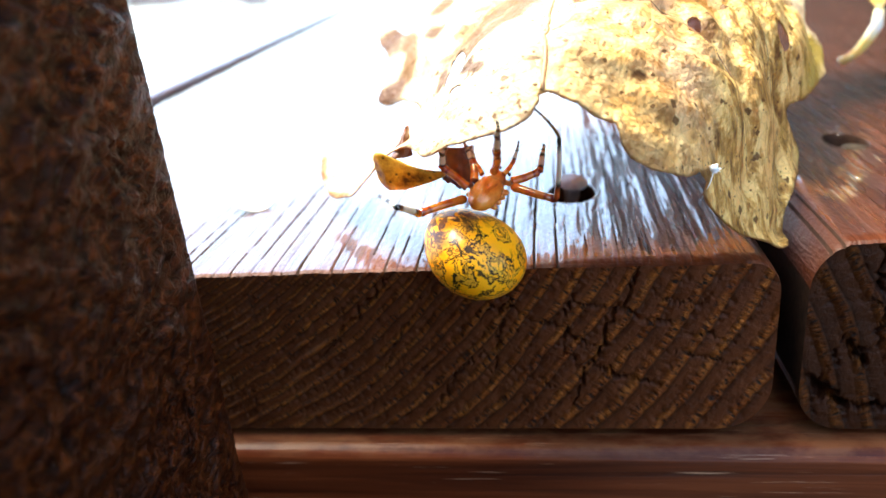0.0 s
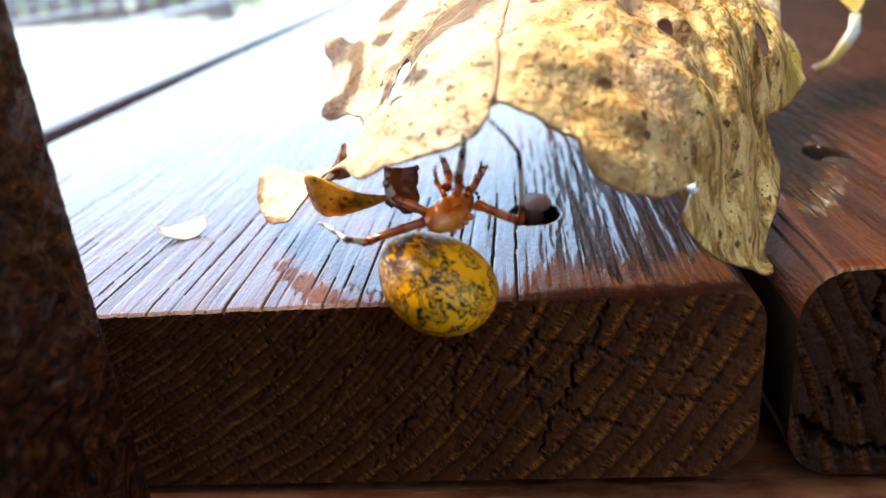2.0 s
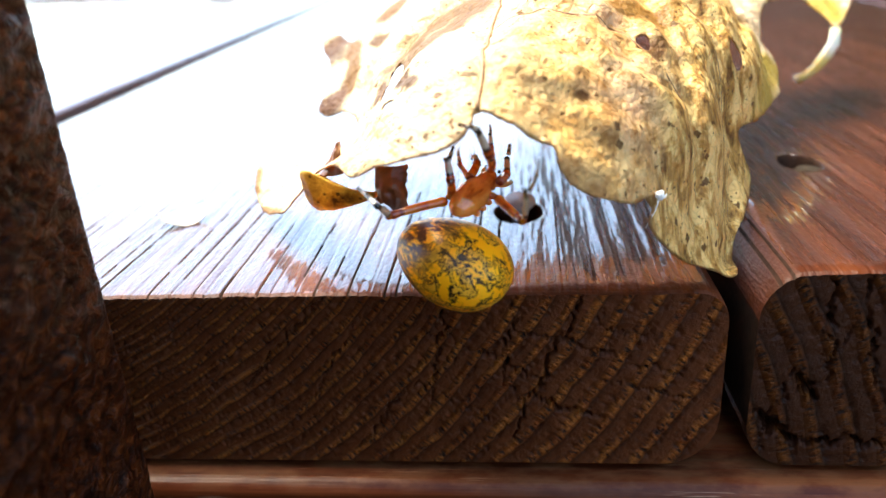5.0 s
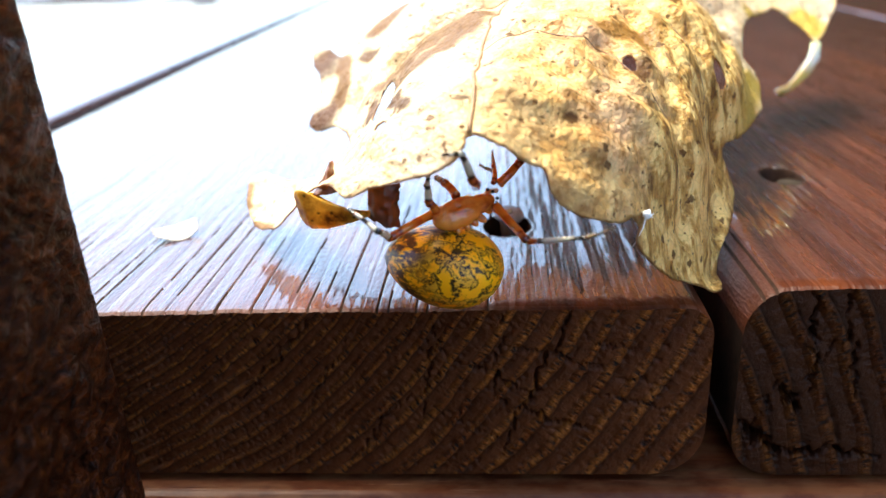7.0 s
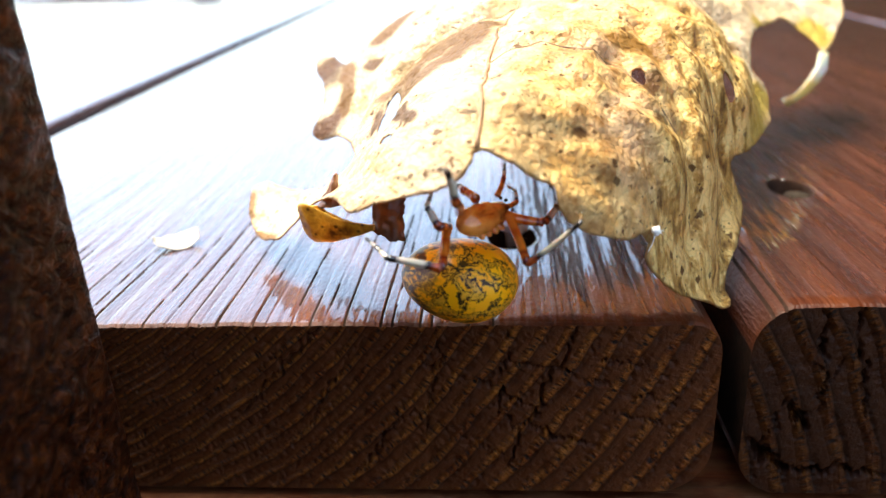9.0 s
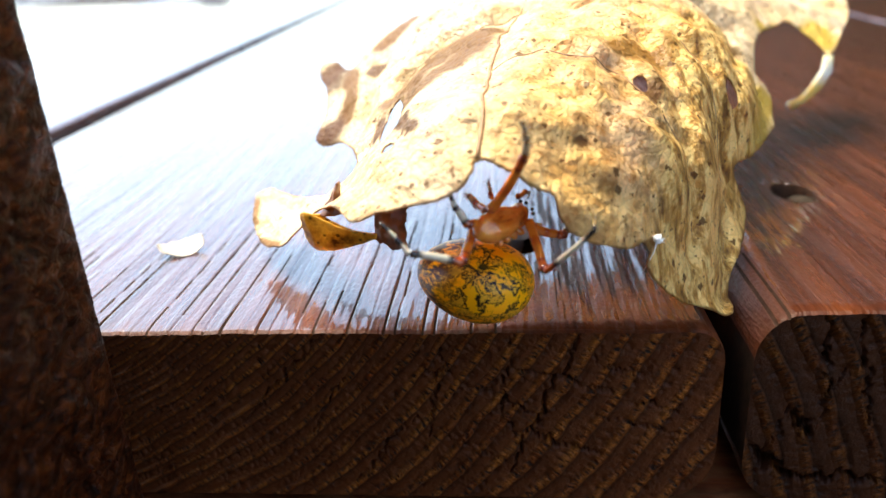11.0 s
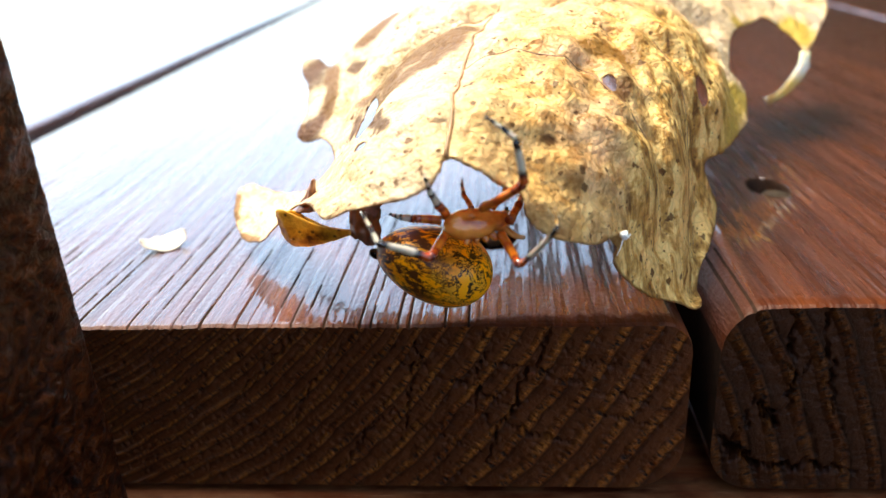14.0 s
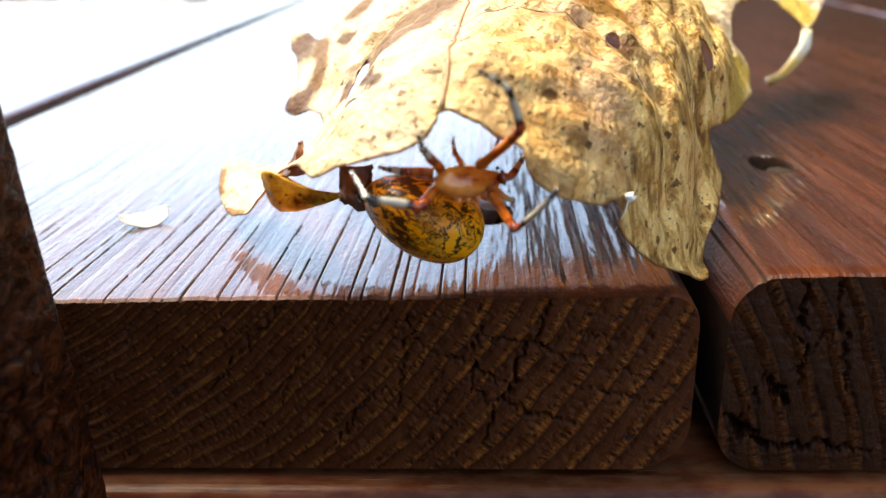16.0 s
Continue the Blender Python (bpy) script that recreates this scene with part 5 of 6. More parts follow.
    walk(legs[1][2], [(0, pose(0.00168, -0.00135, 0.00503, 86.2, 53.8, 58.4)),
        (1, pose(0.00138, -0.00069, 0.00581, -59.0, 86.4, -68.1)),
        (2, pose(0.00143, -0.00072, 0.00577, 57.8, 70.4, 29.1)),
        (3, pose(0.00114, 0.00044, 0.00604, 0.9, 40.5, -4.1)),
        (3.5, pose(0.00183, -0.00003, 0.00553, 27.0, 64.9, -10.5)),
        (6, pose(-0.00001, 0.00228, 0.00473, -32.6, -2.7, -20.2)),
        (7, pose(0.00106, 0.00057, 0.00606, -14.7, 26.8, -23.8)),
        (8, pose(0.00078, 0.00101, 0.00601, -59.3, 38.3, -40.3)),
        (9, pose(0.00049, 0.00233, 0.00433, -94.5, 36.5, -61.8)),
        (11.5, pose(0.00050, 0.00161, 0.00569, -74.7, 39.2, 10.2)),
        (12.5, pose(0.00017, 0.00019, 0.00636, 2.5, 6.4, 70.2)),
        (13.5, pose(0.00035, 0.00064, 0.00627, -15.5, 30.3, 38.7)),
        (14.5, pose(-0.00038, 0.00075, 0.00623, -6.7, 13.0, 39.9)),
        (16, pose(-0.00001, 0.00016, 0.00637, 2.6, 12.5, 40.8))])
    walk(legs[2][0], [(0, pose(-0.00173, 0.00018, 0.00104, -51.2, -3.5, 1.7)),
        (1, pose(0.00100, 0.00076, 0.00185, -79.2, 3.1, -12.4)),
        (2, pose(-0.00041, 0.00084, 0.00227, -77.9, 0.7, -0.7)),
        (3, pose(-0.00185, 0.00054, 0.00207, -92.6, -0.3, 10.8)),
        (3.5, pose(-0.00067, 0.00065, 0.00211, -98.2, -0.6, 7.6)),
        (6, pose(-0.00053, 0.00054, 0.00137, -61.5, 5.0, -22.8)),
        (7, pose(-0.00089, 0.00057, 0.00157, -72.5, -16.6, 25.0)),
        (8, pose(-0.00143, 0.00068, 0.00190, -77.9, -16.8, 25.9)),
        (9, pose(-0.00086, 0.00067, 0.00183, -87.4, -16.8, 26.3)),
        (11.5, pose(-0.00170, 0.00026, 0.00101, -92.7, -16.9, 23.5)),
        (12.5, pose(-0.00103, 0.00033, 0.00101, -71.4, -19.0, 39.5)),
        (13.5, pose(-0.00420, -0.00038, -0.00020, -82.8, -29.8, 87.9)),
        (14.5, pose(-0.00364, 0.00021, 0.00093, -85.3, -29.8, 88.5)),
        (16, pose(-0.00363, 0.00014, 0.00088, -85.2, -29.9, 89.3))])
    walk(legs[2][1], [(0, pose(0.00000, 0.00000, 0.00288, 14.2, -20.2, -2.5)),
        (1, pose(0.00000, 0.00000, 0.00288, 57.8, -15.9, 4.1)),
        (2, pose(0.00000, 0.00000, 0.00288, 58.3, -13.6, -11.4)),
        (3, pose(0.00000, 0.00000, 0.00288, 20.9, -11.0, -24.9)),
        (3.5, pose(0.00000, 0.00000, 0.00288, 51.2, -1.3, -17.8)),
        (6, pose(0.00000, 0.00000, 0.00288, -20.9, -35.4, -5.7)),
        (7, pose(0.00000, 0.00000, 0.00288, -6.7, -10.0, 0.7)),
        (8, pose(0.00000, 0.00000, 0.00288, -18.4, 7.5, -3.0)),
        (9, pose(0.00000, 0.00000, 0.00288, -3.7, 5.0, -1.4)),
        (11.5, pose(0.00000, 0.00000, 0.00288, 29.3, -11.7, -5.0)),
        (12.5, pose(0.00000, 0.00000, 0.00288, 19.5, -37.9, -10.6)),
        (13.5, pose(0.00000, 0.00000, 0.00288, 3.2, 5.1, -5.9)),
        (14.5, pose(0.00000, 0.00000, 0.00288, 1.3, 2.1, -5.9)),
        (16, pose(0.00000, 0.00000, 0.00288, 3.2, 5.1, -5.8))])
    walk(legs[2][2], [(0, pose(-0.00058, -0.00038, 0.00441, 31.3, -22.5, -3.6)),
        (1, pose(-0.00014, -0.00143, 0.00374, 52.5, -33.0, -20.9)),
        (2, pose(-0.00048, -0.00136, 0.00374, -5.0, -14.9, -15.4)),
        (3, pose(-0.00052, -0.00042, 0.00442, 33.7, -10.6, -20.8)),
        (3.5, pose(-0.00042, -0.00124, 0.00393, 15.1, -4.5, -18.3)),
        (6, pose(-0.00084, 0.00068, 0.00416, -20.3, -38.6, -6.2)),
        (7, pose(-0.00029, 0.00019, 0.00452, -31.3, 7.4, -3.1)),
        (8, pose(0.00024, 0.00052, 0.00446, -19.1, 1.7, 0.5)),
        (9, pose(0.00015, 0.00010, 0.00455, -7.5, 4.8, 0.3)),
        (11.5, pose(-0.00037, -0.00079, 0.00431, -5.4, 1.0, 0.8)),
        (12.5, pose(-0.00106, -0.00037, 0.00413, -138.0, 15.7, 2.9)),
        (13.5, pose(0.00014, -0.00011, 0.00455, 3.3, -11.2, 125.8)),
        (14.5, pose(0.00006, -0.00004, 0.00456, 4.1, -14.6, 126.0)),
        (16, pose(0.00014, -0.00011, 0.00455, 17.0, -8.8, 126.9))])
    walk(legs[3][0], [(0, pose(0.00064, 0.00088, 0.00196, 56.4, 5.9, 3.1)),
        (1, pose(-0.00160, 0.00039, 0.00150, 12.4, 17.3, 11.1)),
        (2, pose(0.00059, 0.00072, 0.00172, 62.7, 6.6, 2.7)),
        (3, pose(-0.00015, 0.00033, 0.00099, 56.7, 4.7, -0.5)),
        (3.5, pose(0.00040, 0.00055, 0.00154, 61.6, 5.6, 1.0)),
        (6, pose(0.00204, 0.00120, 0.00245, 62.7, 2.5, -4.9)),
        (7, pose(0.00133, 0.00110, 0.00252, 69.0, 3.6, -2.6)),
        (8, pose(-0.00035, 0.00046, 0.00119, 61.7, 4.4, -0.8)),
        (9, pose(-0.00259, -0.00090, 0.00090, 64.1, 3.7, -2.1)),
        (11.5, pose(-0.00065, -0.00215, 0.00233, 25.6, 22.4, 16.8)),
        (12.5, pose(0.00005, -0.00164, 0.00239, 29.5, 13.1, 11.7)),
        (13.5, pose(0.00039, -0.00127, 0.00212, 47.3, 20.7, 17.9)),
        (14.5, pose(0.00059, -0.00124, 0.00223, 56.7, 24.9, 23.7)),
        (16, pose(0.00103, -0.00127, 0.00206, 50.1, 22.3, 20.0))])
    walk(legs[3][1], [(0, pose(0.00000, 0.00000, 0.00800, -3.3, -1.5, 0.0)),
        (1, pose(0.00000, 0.00000, 0.00800, 55.5, -14.5, -7.3)),
        (2, pose(0.00000, 0.00000, 0.00800, -22.0, 3.7, 0.1)),
        (3, pose(0.00000, 0.00000, 0.00800, -4.6, -0.8, 2.1)),
        (3.5, pose(0.00000, 0.00000, 0.00800, -11.1, -2.3, 2.3)),
        (6, pose(0.00000, 0.00000, 0.00800, -25.7, -16.0, 9.3)),
        (7, pose(0.00000, 0.00000, 0.00800, -33.4, -11.7, 7.4)),
        (8, pose(0.00000, 0.00000, 0.00800, -28.1, -11.3, 4.0)),
        (9, pose(0.00000, 0.00000, 0.00800, -33.6, -9.5, 4.4)),
        (11.5, pose(0.00000, 0.00000, 0.00800, 36.3, -24.5, -9.5)),
        (12.5, pose(0.00000, 0.00000, 0.00800, 28.6, -19.1, -9.5)),
        (13.5, pose(0.00000, 0.00000, 0.00800, -22.1, -38.4, -1.8)),
        (14.5, pose(0.00000, 0.00000, 0.00800, -53.5, -48.8, 9.8)),
        (16, pose(0.00000, 0.00000, 0.00800, -23.1, -45.8, 4.6))])
    walk(legs[3][2], [(0, pose(-0.00012, 0.00026, 0.01259, -1.5, -2.4, 0.1)),
        (1, pose(-0.00113, -0.00368, 0.01052, 63.8, -14.6, -7.4)),
        (2, pose(0.00027, 0.00172, 0.01226, -9.8, -1.8, 1.2)),
        (3, pose(-0.00007, 0.00037, 0.01258, -10.8, -5.9, 2.2)),
        (3.5, pose(-0.00021, 0.00088, 0.01251, -7.9, -9.7, 3.3)),
        (6, pose(-0.00145, 0.00178, 0.01199, 13.3, -29.2, 2.4)),
        (7, pose(-0.00110, 0.00241, 0.01176, 6.0, -28.2, 6.4)),
        (8, pose(-0.00094, 0.00210, 0.01198, 11.5, -35.2, 1.2)),
        (9, pose(-0.00082, 0.00249, 0.01178, 9.0, -8.6, 6.9)),
        (11.5, pose(-0.00197, -0.00243, 0.01137, 30.3, -33.1, -9.4)),
        (12.5, pose(-0.00166, -0.00195, 0.01182, 15.9, -20.4, -4.6)),
        (13.5, pose(-0.00259, 0.00181, 0.01134, -104.7, -69.4, 72.2)),
        (14.5, pose(-0.00266, 0.00329, 0.00980, -128.7, -60.7, 97.6)),
        (16, pose(-0.00317, 0.00156, 0.01095, -57.6, -65.7, 58.5))])
    walk(legs[4][0], [(0, pose(0.00294, 0.00043, 0.00008, 92.9, 48.3, 50.5)),
        (1, pose(0.00296, 0.00033, 0.00015, 99.8, 47.6, 59.2)),
        (2, pose(0.00276, 0.00043, 0.00044, 95.2, 48.9, 45.2)),
        (3, pose(0.00263, 0.00067, 0.00117, 108.4, 47.4, 55.9)),
        (3.5, pose(0.00293, 0.00041, 0.00056, 103.4, 48.7, 48.9)),
        (6, pose(0.00237, -0.00013, -0.00077, 98.8, 51.6, 25.9)),
        (7, pose(0.00350, 0.00039, 0.00038, 118.9, 45.1, 53.9)),
        (7.5, pose(0.00362, 0.00036, 0.00030, 83.2, 40.9, 87.3)),
        (8, pose(0.00364, 0.00031, 0.00023, 134.0, 43.5, 54.0)),
        (9, pose(0.00264, 0.00028, 0.00025, 137.4, 42.6, 55.9)),
        (11.5, pose(0.00290, 0.00014, -0.00025, 134.2, 49.8, 45.8)),
        (12.5, pose(0.00295, -0.00022, -0.00108, 103.2, 58.0, 20.9)),
        (13.5, pose(0.00279, -0.00030, -0.00122, 99.8, 57.6, 24.3)),
        (14.5, pose(0.00224, -0.00039, -0.00121, 107.5, 56.9, 29.7)),
        (16, pose(0.00230, -0.00039, -0.00130, 113.7, 55.1, 38.2))])
    walk(legs[4][1], [(0, pose(0.00000, 0.00000, 0.00680, -66.7, -58.6, 40.5)),
        (1, pose(0.00000, 0.00000, 0.00680, -76.4, -62.8, 50.3)),
        (2, pose(0.00000, 0.00000, 0.00680, -66.6, -52.2, 46.1)),
        (3, pose(0.00000, 0.00000, 0.00680, -92.5, -53.0, 71.6)),
        (3.5, pose(0.00000, 0.00000, 0.00680, -85.4, -51.4, 70.0)),
        (6, pose(0.00000, 0.00000, 0.00680, -30.1, -16.2, 38.7)),
        (7, pose(0.00000, 0.00000, 0.00680, -38.5, -8.7, 23.3)),
        (7.5, pose(0.00000, 0.00000, 0.00680, -69.6, 25.6, -44.7)),
        (8, pose(0.00000, 0.00000, 0.00680, -82.2, -13.4, 28.5)),
        (9, pose(0.00000, 0.00000, 0.00680, -82.2, -13.4, 28.5)),
        (11.5, pose(0.00000, 0.00000, 0.00680, -78.3, -4.1, 36.6)),
        (12.5, pose(0.00000, 0.00000, 0.00680, -48.4, -2.1, 43.5)),
        (13.5, pose(0.00000, 0.00000, 0.00680, -51.1, -5.9, 41.0)),
        (14.5, pose(0.00000, 0.00000, 0.00680, -54.7, -4.2, 38.9)),
        (16, pose(0.00000, 0.00000, 0.00680, -54.9, -8.8, 39.3))])
    walk(legs[4][2], [(0, pose(-0.00734, 0.00411, 0.00857, -58.5, -66.3, 71.8)),
        (1, pose(-0.00758, 0.00395, 0.00773, -68.2, -66.5, 81.5)),
        (2, pose(-0.00755, 0.00354, 0.00889, -56.5, -58.9, 69.1)),
        (3, pose(-0.00805, 0.00301, 0.00657, -76.7, -57.1, 91.3)),
        (3.5, pose(-0.00824, 0.00243, 0.00723, -68.0, -56.8, 84.2)),
        (6, pose(-0.00431, 0.00207, 0.01395, -39.5, -8.7, 37.1)),
        (7, pose(-0.00305, 0.00451, 0.01345, -44.1, -26.9, 43.3)),
        (7.25, pose(0.00247, 0.00479, 0.01119, -52.9, -9.4, -3.9)),
        (7.5, pose(0.00659, 0.00482, 0.00950, -71.5, -3.8, -51.7)),
        (7.75, pose(0.00152, 0.00808, 0.00935, -131.3, -48.4, -11.7)),
        (8, pose(-0.00430, 0.00736, 0.00794, 145.9, -24.2, 53.9)),
        (9, pose(-0.00430, 0.00736, 0.00794, 145.9, -24.2, 53.9)),
        (11.5, pose(-0.00512, 0.00669, 0.00854, 151.8, -14.3, 52.1)),
        (12.5, pose(-0.00458, 0.00452, 0.01251, 170.6, -10.1, 48.3)),
        (13.5, pose(-0.00481, 0.00468, 0.01218, 172.9, -16.3, 48.5)),
        (14.5, pose(-0.00469, 0.00523, 0.01176, 169.3, -15.4, 49.0)),
        (16, pose(-0.00504, 0.00496, 0.01169, 168.5, -20.0, 49.1))])
    walk(legs[5][0], [(0, pose(0.00276, 0.00066, 0.00071, -58.6, 67.2, -40.9)),
        (1, pose(0.00226, 0.00060, 0.00107, -85.9, 64.3, -18.8)),
        (2, pose(0.00196, 0.00088, 0.00178, -77.7, 63.1, -1.5)),
        (3, pose(0.00231, 0.00093, 0.00201, -36.3, 58.6, 12.9)),
        (3.5, pose(0.00259, 0.00074, 0.00161, -51.2, 63.2, 3.9)),
        (6, pose(0.00312, 0.00070, 0.00106, -113.2, 65.1, -27.9)),
        (7, pose(0.00390, 0.00130, 0.00259, -4.5, 49.1, 18.1)),
        (8, pose(0.00384, 0.00094, 0.00174, -2.4, 53.8, 17.6)),
        (9, pose(0.00299, 0.00017, -0.00009, 162.2, 79.2, 161.6)),
        (11.5, pose(0.00341, -0.00002, -0.00074, 148.2, 65.1, -177.5)),
        (12.5, pose(0.00367, 0.00065, 0.00100, 100.4, 64.4, -175.2)),
        (13.5, pose(0.00350, 0.00020, -0.00010, 50.3, 56.0, 125.8)),
        (14.5, pose(0.00332, 0.00029, 0.00038, 105.9, 62.2, 178.6)),
        (16, pose(0.00331, 0.00028, 0.00021, 113.3, 61.5, -177.3))])
    walk(legs[5][1], [(0, pose(0.00000, 0.00000, 0.00363, -34.3, -49.5, 16.2)),
        (1, pose(0.00000, 0.00000, 0.00363, 67.1, -58.7, -66.7)),
        (2, pose(0.00000, 0.00000, 0.00363, 4.7, 0.8, -28.7)),
        (3, pose(0.00000, 0.00000, 0.00363, 25.1, -43.9, -27.7)),
        (3.5, pose(0.00000, 0.00000, 0.00363, 40.4, -48.1, -40.2)),
        (6, pose(0.00000, 0.00000, 0.00363, 24.7, -6.1, -35.5)),
        (7, pose(0.00000, 0.00000, 0.00363, -56.0, -7.8, -27.6)),
        (8, pose(0.00000, 0.00000, 0.00363, -54.5, -12.0, -29.2)),
        (9, pose(0.00000, 0.00000, 0.00363, -8.7, -60.8, -35.3)),
        (11.5, pose(0.00000, 0.00000, 0.00363, 4.2, -51.8, -83.2)),
        (12.5, pose(0.00000, 0.00000, 0.00363, 12.2, -14.2, -88.8)),
        (13.5, pose(0.00000, 0.00000, 0.00363, -30.7, -7.6, -84.1)),
        (14.5, pose(0.00000, 0.00000, 0.00363, 19.5, -6.5, -88.7)),
        (16, pose(0.00000, 0.00000, 0.00363, 35.4, -8.4, -87.9))])
    walk(legs[5][2], [(0, pose(-0.00192, 0.00092, 0.00498, -33.1, -51.3, 18.1)),
        (1, pose(-0.00246, -0.00015, 0.00414, 69.3, -59.3, -70.5)),
        (2, pose(-0.00007, -0.00020, 0.00614, -11.1, 8.0, -37.0)),
        (3, pose(-0.00190, -0.00021, 0.00527, 31.0, -37.8, -35.7)),
        (3.5, pose(-0.00215, -0.00032, 0.00491, 46.1, -41.9, -48.0)),
        (6, pose(-0.00081, -0.00072, 0.00590, 73.5, -16.7, -47.5)),
        (7, pose(0.00080, 0.00194, 0.00503, -63.1, -10.5, -24.6)),
        (8, pose(0.00074, 0.00194, 0.00506, -63.7, -15.4, -25.4)),
        (9, pose(-0.00155, 0.00157, 0.00484, -73.9, -69.2, -3.5)),
        (11.5, pose(-0.00042, 0.00194, 0.00518, -10.5, -53.0, -79.1)),
        (12.5, pose(-0.00055, 0.00059, 0.00602, 0.6, -22.6, -83.9)),
        (13.5, pose(0.00125, 0.00042, 0.00578, -35.3, -10.9, -77.9)),
        (14.5, pose(-0.00085, 0.00025, 0.00599, 9.4, -12.0, -86.0)),
        (16, pose(-0.00147, 0.00025, 0.00566, 16.0, -10.3, -85.1))])
    walk(legs[6][0], [(0, pose(0.00180, 0.00086, 0.00151, -51.2, 32.5, -15.9)),
        (1, pose(0.00172, 0.00069, 0.00145, -56.2, 32.2, -15.3)),
        (2, pose(0.00160, 0.00067, 0.00133, -62.9, 32.1, -15.2)),
        (3, pose(0.00093, 0.00088, 0.00225, -48.7, 24.9, -3.2)),
        (3.5, pose(0.00171, 0.00109, 0.00286, -73.7, 24.2, -1.8)),
        (6, pose(0.00241, 0.00137, 0.00277, -23.6, 1.6, 24.0)),
        (7, pose(0.00336, 0.00134, 0.00278, -69.6, 18.4, 6.1)),
        (8, pose(0.00257, 0.00122, 0.00262, -56.2, 20.6, 1.5)),
        (9, pose(0.00143, 0.00093, 0.00208, -47.7, 24.6, -4.0)),
        (11.5, pose(0.00172, 0.00112, 0.00250, -98.4, 30.1, -24.0)),
        (12.5, pose(0.00159, 0.00067, 0.00140, -62.2, 29.2, -18.1)),
        (13.5, pose(0.00158, 0.00069, 0.00141, -62.5, 29.1, -17.8)),
        (14.5, pose(0.00160, 0.00063, 0.00141, -62.1, 29.2, -18.1)),
        (16, pose(0.00151, 0.00063, 0.00134, -63.1, 28.6, -16.7))])
    walk(legs[6][1], [(0, pose(0.00000, 0.00000, 0.00220, 22.0, -16.4, -3.2)),
        (1, pose(0.00000, 0.00000, 0.00220, 17.5, -15.3, -4.6)),
        (2, pose(0.00000, 0.00000, 0.00220, 14.3, -14.2, -6.4)),
        (3, pose(0.00000, 0.00000, 0.00220, 28.8, -15.5, -8.9)),
        (3.5, pose(0.00000, 0.00000, 0.00220, 63.2, -25.8, -42.7)),
        (6, pose(0.00000, 0.00000, 0.00220, 0.1, 13.0, -18.1)),
        (7, pose(0.00000, 0.00000, 0.00220, -11.2, -38.1, -25.3)),
        (8, pose(0.00000, 0.00000, 0.00220, 34.8, -10.9, -11.3)),
        (9, pose(0.00000, 0.00000, 0.00220, -17.7, -12.3, -8.3)),
        (11.5, pose(0.00000, 0.00000, 0.00220, -20.4, 7.0, -20.1)),
        (12.5, pose(0.00000, 0.00000, 0.00220, 18.1, -10.8, -18.8)),
        (13.5, pose(0.00000, 0.00000, 0.00220, 18.1, -10.9, -19.0)),
        (14.5, pose(0.00000, 0.00000, 0.00220, 17.3, -10.8, -18.8)),
        (16, pose(0.00000, 0.00000, 0.00220, 15.7, -10.4, -19.4))])
    walk(legs[6][2], [(0, pose(-0.00047, -0.00059, 0.00366, 64.9, -21.8, -8.6)),
        (1, pose(-0.00045, -0.00046, 0.00371, 75.8, -19.9, -9.1)),
        (2, pose(-0.00043, -0.00036, 0.00375, 87.1, -18.5, -11.6)),
        (3, pose(-0.00050, -0.00072, 0.00359, 28.5, -7.3, -8.8)),
        (3.5, pose(-0.00123, -0.00086, 0.00287, 108.3, -7.8, -49.0)),
        (6, pose(0.00035, -0.00012, 0.00380, 29.8, 12.9, -16.3)),
        (7, pose(-0.00076, 0.00072, 0.00347, 113.9, 2.9, -59.8)),
        (8, pose(-0.00044, -0.00087, 0.00353, 93.4, -22.4, -13.3)),
        (9, pose(-0.00026, 0.00054, 0.00373, 87.2, -31.3, -15.8)),
        (11.5, pose(0.00037, 0.00047, 0.00373, -152.4, -2.1, -45.8)),
        (12.5, pose(-0.00044, -0.00039, 0.00374, 83.6, -45.1, -8.5)),
        (13.5, pose(-0.00045, -0.00039, 0.00374, 82.5, -44.7, -8.4)),
        (14.5, pose(-0.00044, -0.00037, 0.00374, 82.4, -44.9, -7.2)),
        (16, pose(-0.00042, -0.00032, 0.00376, 92.4, -43.5, -12.1))])
    walk(legs[7][0], [(0, pose(-0.00073, 0.00059, 0.00169, -50.3, -27.7, 13.2)),
        (1, pose(-0.00067, 0.00052, 0.00161, -54.5, -27.7, 13.2)),
        (2, pose(-0.00062, 0.00052, 0.00148, -60.7, -27.7, 13.2)),
        (3, pose(-0.00065, 0.00046, 0.00152, -60.9, -27.8, 13.4)),
        (3.5, pose(-0.00069, 0.00048, 0.00159, -56.2, -27.8, 13.3)),
        (6, pose(-0.00071, 0.00060, 0.00155, -58.8, -27.8, 13.3)),
        (7, pose(0.00347, 0.00148, 0.00312, -62.7, -17.5, -6.3)),
        (8, pose(0.00439, 0.00131, 0.00256, -82.3, -18.3, -3.6)),
        (9, pose(0.00247, 0.00053, 0.00091, -92.3, -17.2, -29.7)),
        (11.5, pose(-0.00068, 0.00052, 0.00146, -63.5, -26.2, 13.4)),
        (12.5, pose(-0.00068, 0.00054, 0.00148, -62.7, -26.3, 13.7)),
        (13.5, pose(-0.00069, 0.00056, 0.00148, -63.4, -26.7, 14.5)),
        (14.5, pose(-0.00067, 0.00056, 0.00148, -62.2, -26.3, 13.7)),
        (16, pose(-0.00064, 0.00053, 0.00140, -63.4, -26.0, 13.0))])
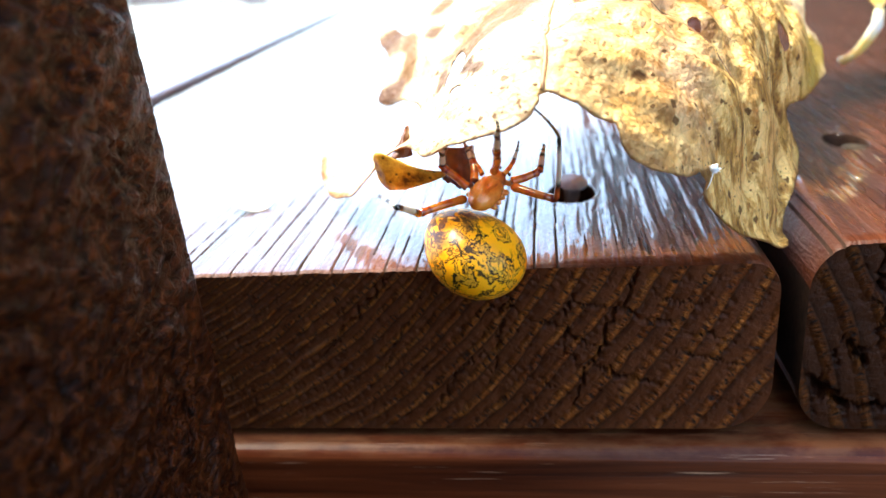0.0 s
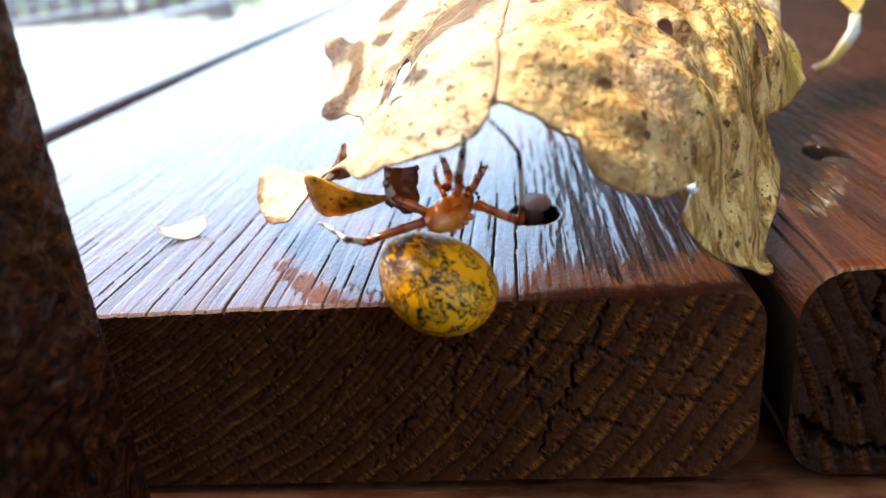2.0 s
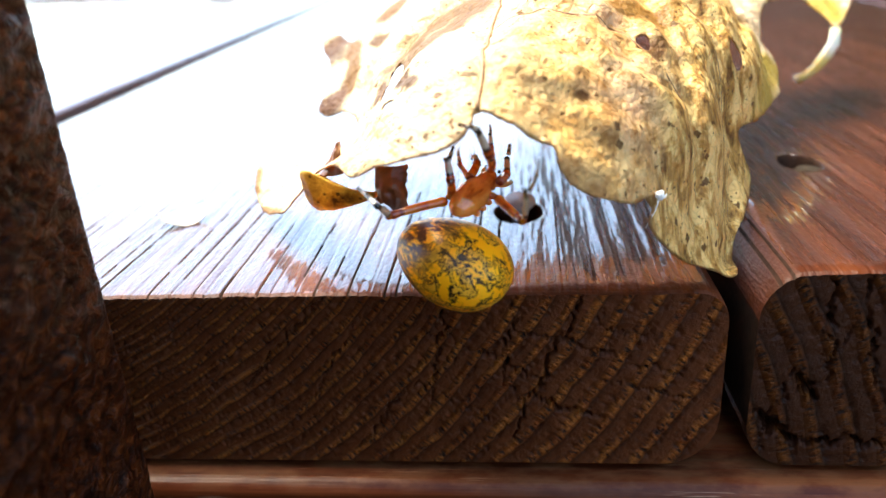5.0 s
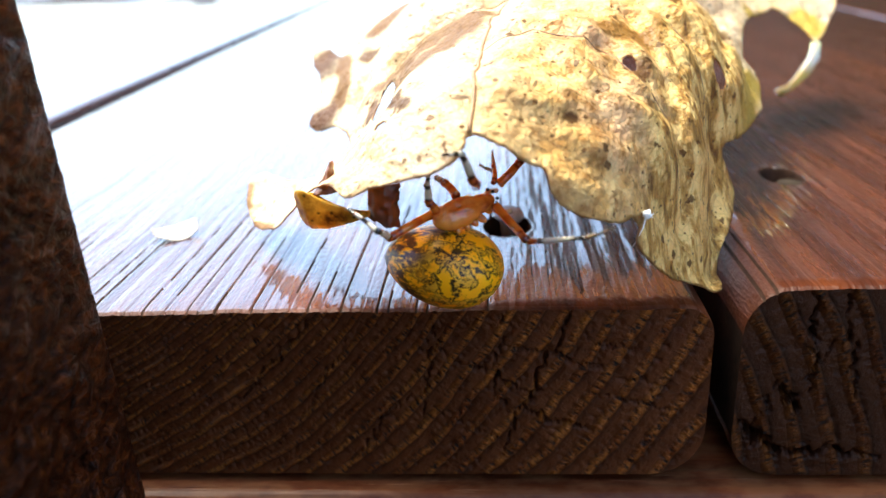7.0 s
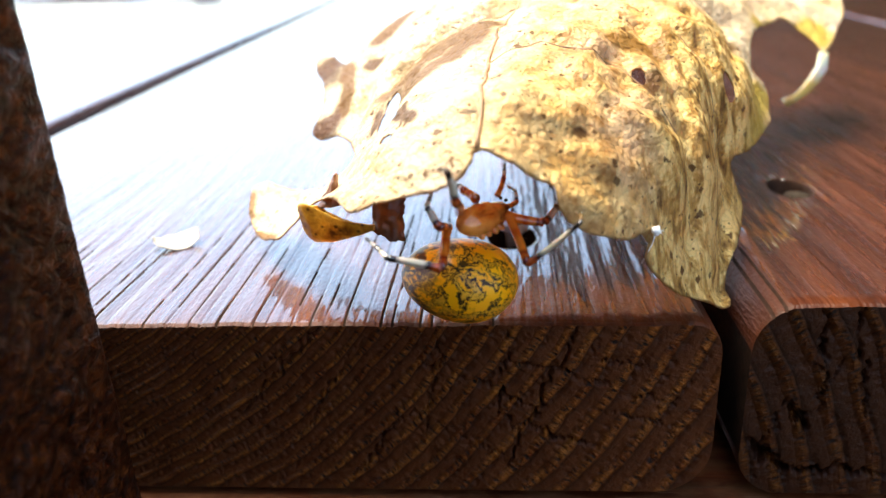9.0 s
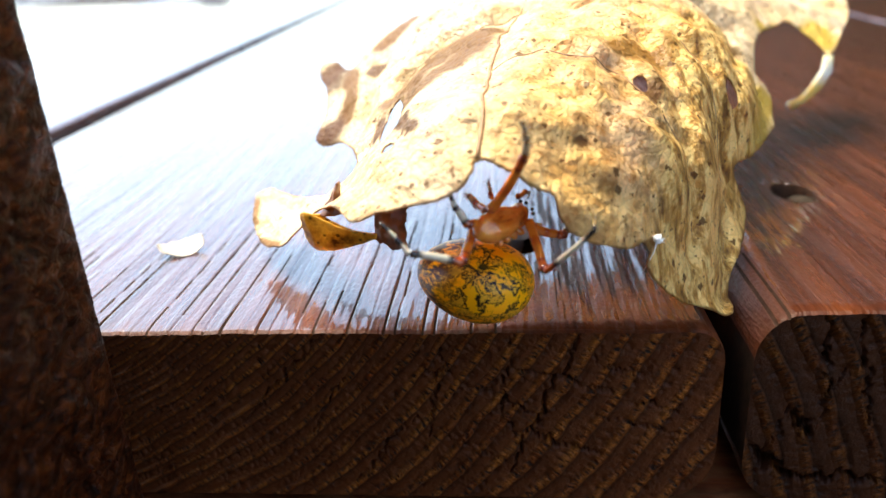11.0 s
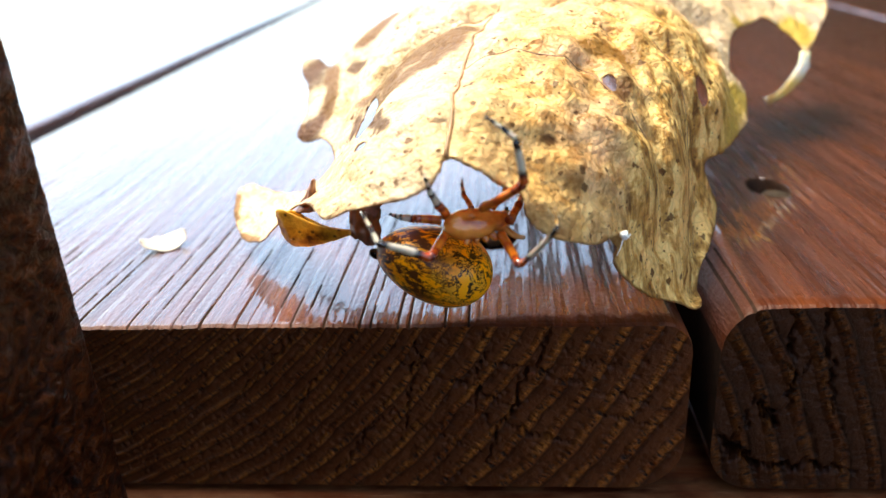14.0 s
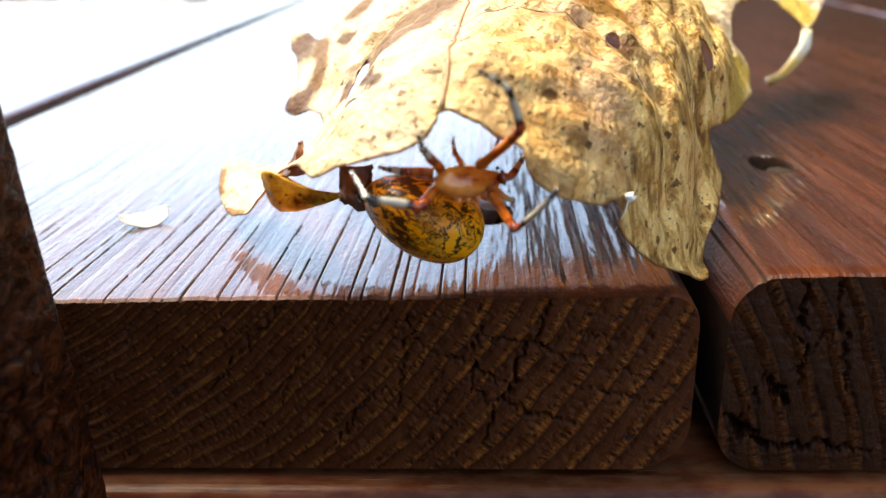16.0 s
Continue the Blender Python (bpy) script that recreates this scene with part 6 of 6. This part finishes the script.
    walk(legs[7][1], [(0, pose(0.00000, 0.00000, 0.00220, -10.9, 16.8, -1.6)),
        (1, pose(0.00000, 0.00000, 0.00220, -8.8, 16.0, -0.2)),
        (2, pose(0.00000, 0.00000, 0.00220, -7.5, 15.0, 1.7)),
        (3, pose(0.00000, 0.00000, 0.00220, -7.1, 15.5, 1.6)),
        (3.5, pose(0.00000, 0.00000, 0.00220, -7.8, 16.0, 0.3)),
        (6, pose(0.00000, 0.00000, 0.00220, -7.2, 16.3, 1.0)),
        (7, pose(0.00000, 0.00000, 0.00220, -5.0, -2.8, 2.0)),
        (8, pose(0.00000, 0.00000, 0.00220, 16.3, -9.0, -0.8)),
        (9, pose(0.00000, 0.00000, 0.00220, 43.8, -22.7, 1.1)),
        (11.5, pose(0.00000, 0.00000, 0.00220, -6.1, 15.6, 1.6)),
        (12.5, pose(0.00000, 0.00000, 0.00220, -6.5, 15.8, 1.4)),
        (13.5, pose(0.00000, 0.00000, 0.00220, -6.4, 15.8, 1.6)),
        (14.5, pose(0.00000, 0.00000, 0.00220, -6.7, 15.7, 1.2)),
        (16, pose(0.00000, 0.00000, 0.00220, -5.2, 15.0, 1.6))])
    walk(legs[7][2], [(0, pose(0.00046, 0.00029, 0.00370, -29.8, 17.1, -1.7)),
        (1, pose(0.00044, 0.00024, 0.00372, -26.3, 16.2, 0.1)),
        (2, pose(0.00040, 0.00022, 0.00373, -22.7, 15.5, 2.1)),
        (3, pose(0.00042, 0.00021, 0.00373, -23.0, 16.3, 1.9)),
        (3.5, pose(0.00044, 0.00022, 0.00372, -25.0, 16.7, 0.3)),
        (6, pose(0.00044, 0.00021, 0.00372, -24.9, 17.3, 0.8)),
        (7, pose(-0.00008, 0.00014, 0.00379, -1.6, -1.4, 1.8)),
        (8, pose(-0.00025, -0.00045, 0.00372, 20.7, -8.7, -1.6)),
        (9, pose(-0.00042, -0.00112, 0.00326, 89.7, -48.1, -53.3)),
        (11.5, pose(0.00042, 0.00018, 0.00373, -23.2, 14.7, -5.1)),
        (12.5, pose(0.00043, 0.00019, 0.00373, -24.2, 14.6, -5.2)),
        (13.5, pose(0.00043, 0.00019, 0.00373, -24.3, 14.6, -4.8)),
        (14.5, pose(0.00043, 0.00020, 0.00373, -24.4, 14.3, -5.2)),
        (16, pose(0.00041, 0.00016, 0.00374, -22.1, 14.1, -5.0))])


motions()
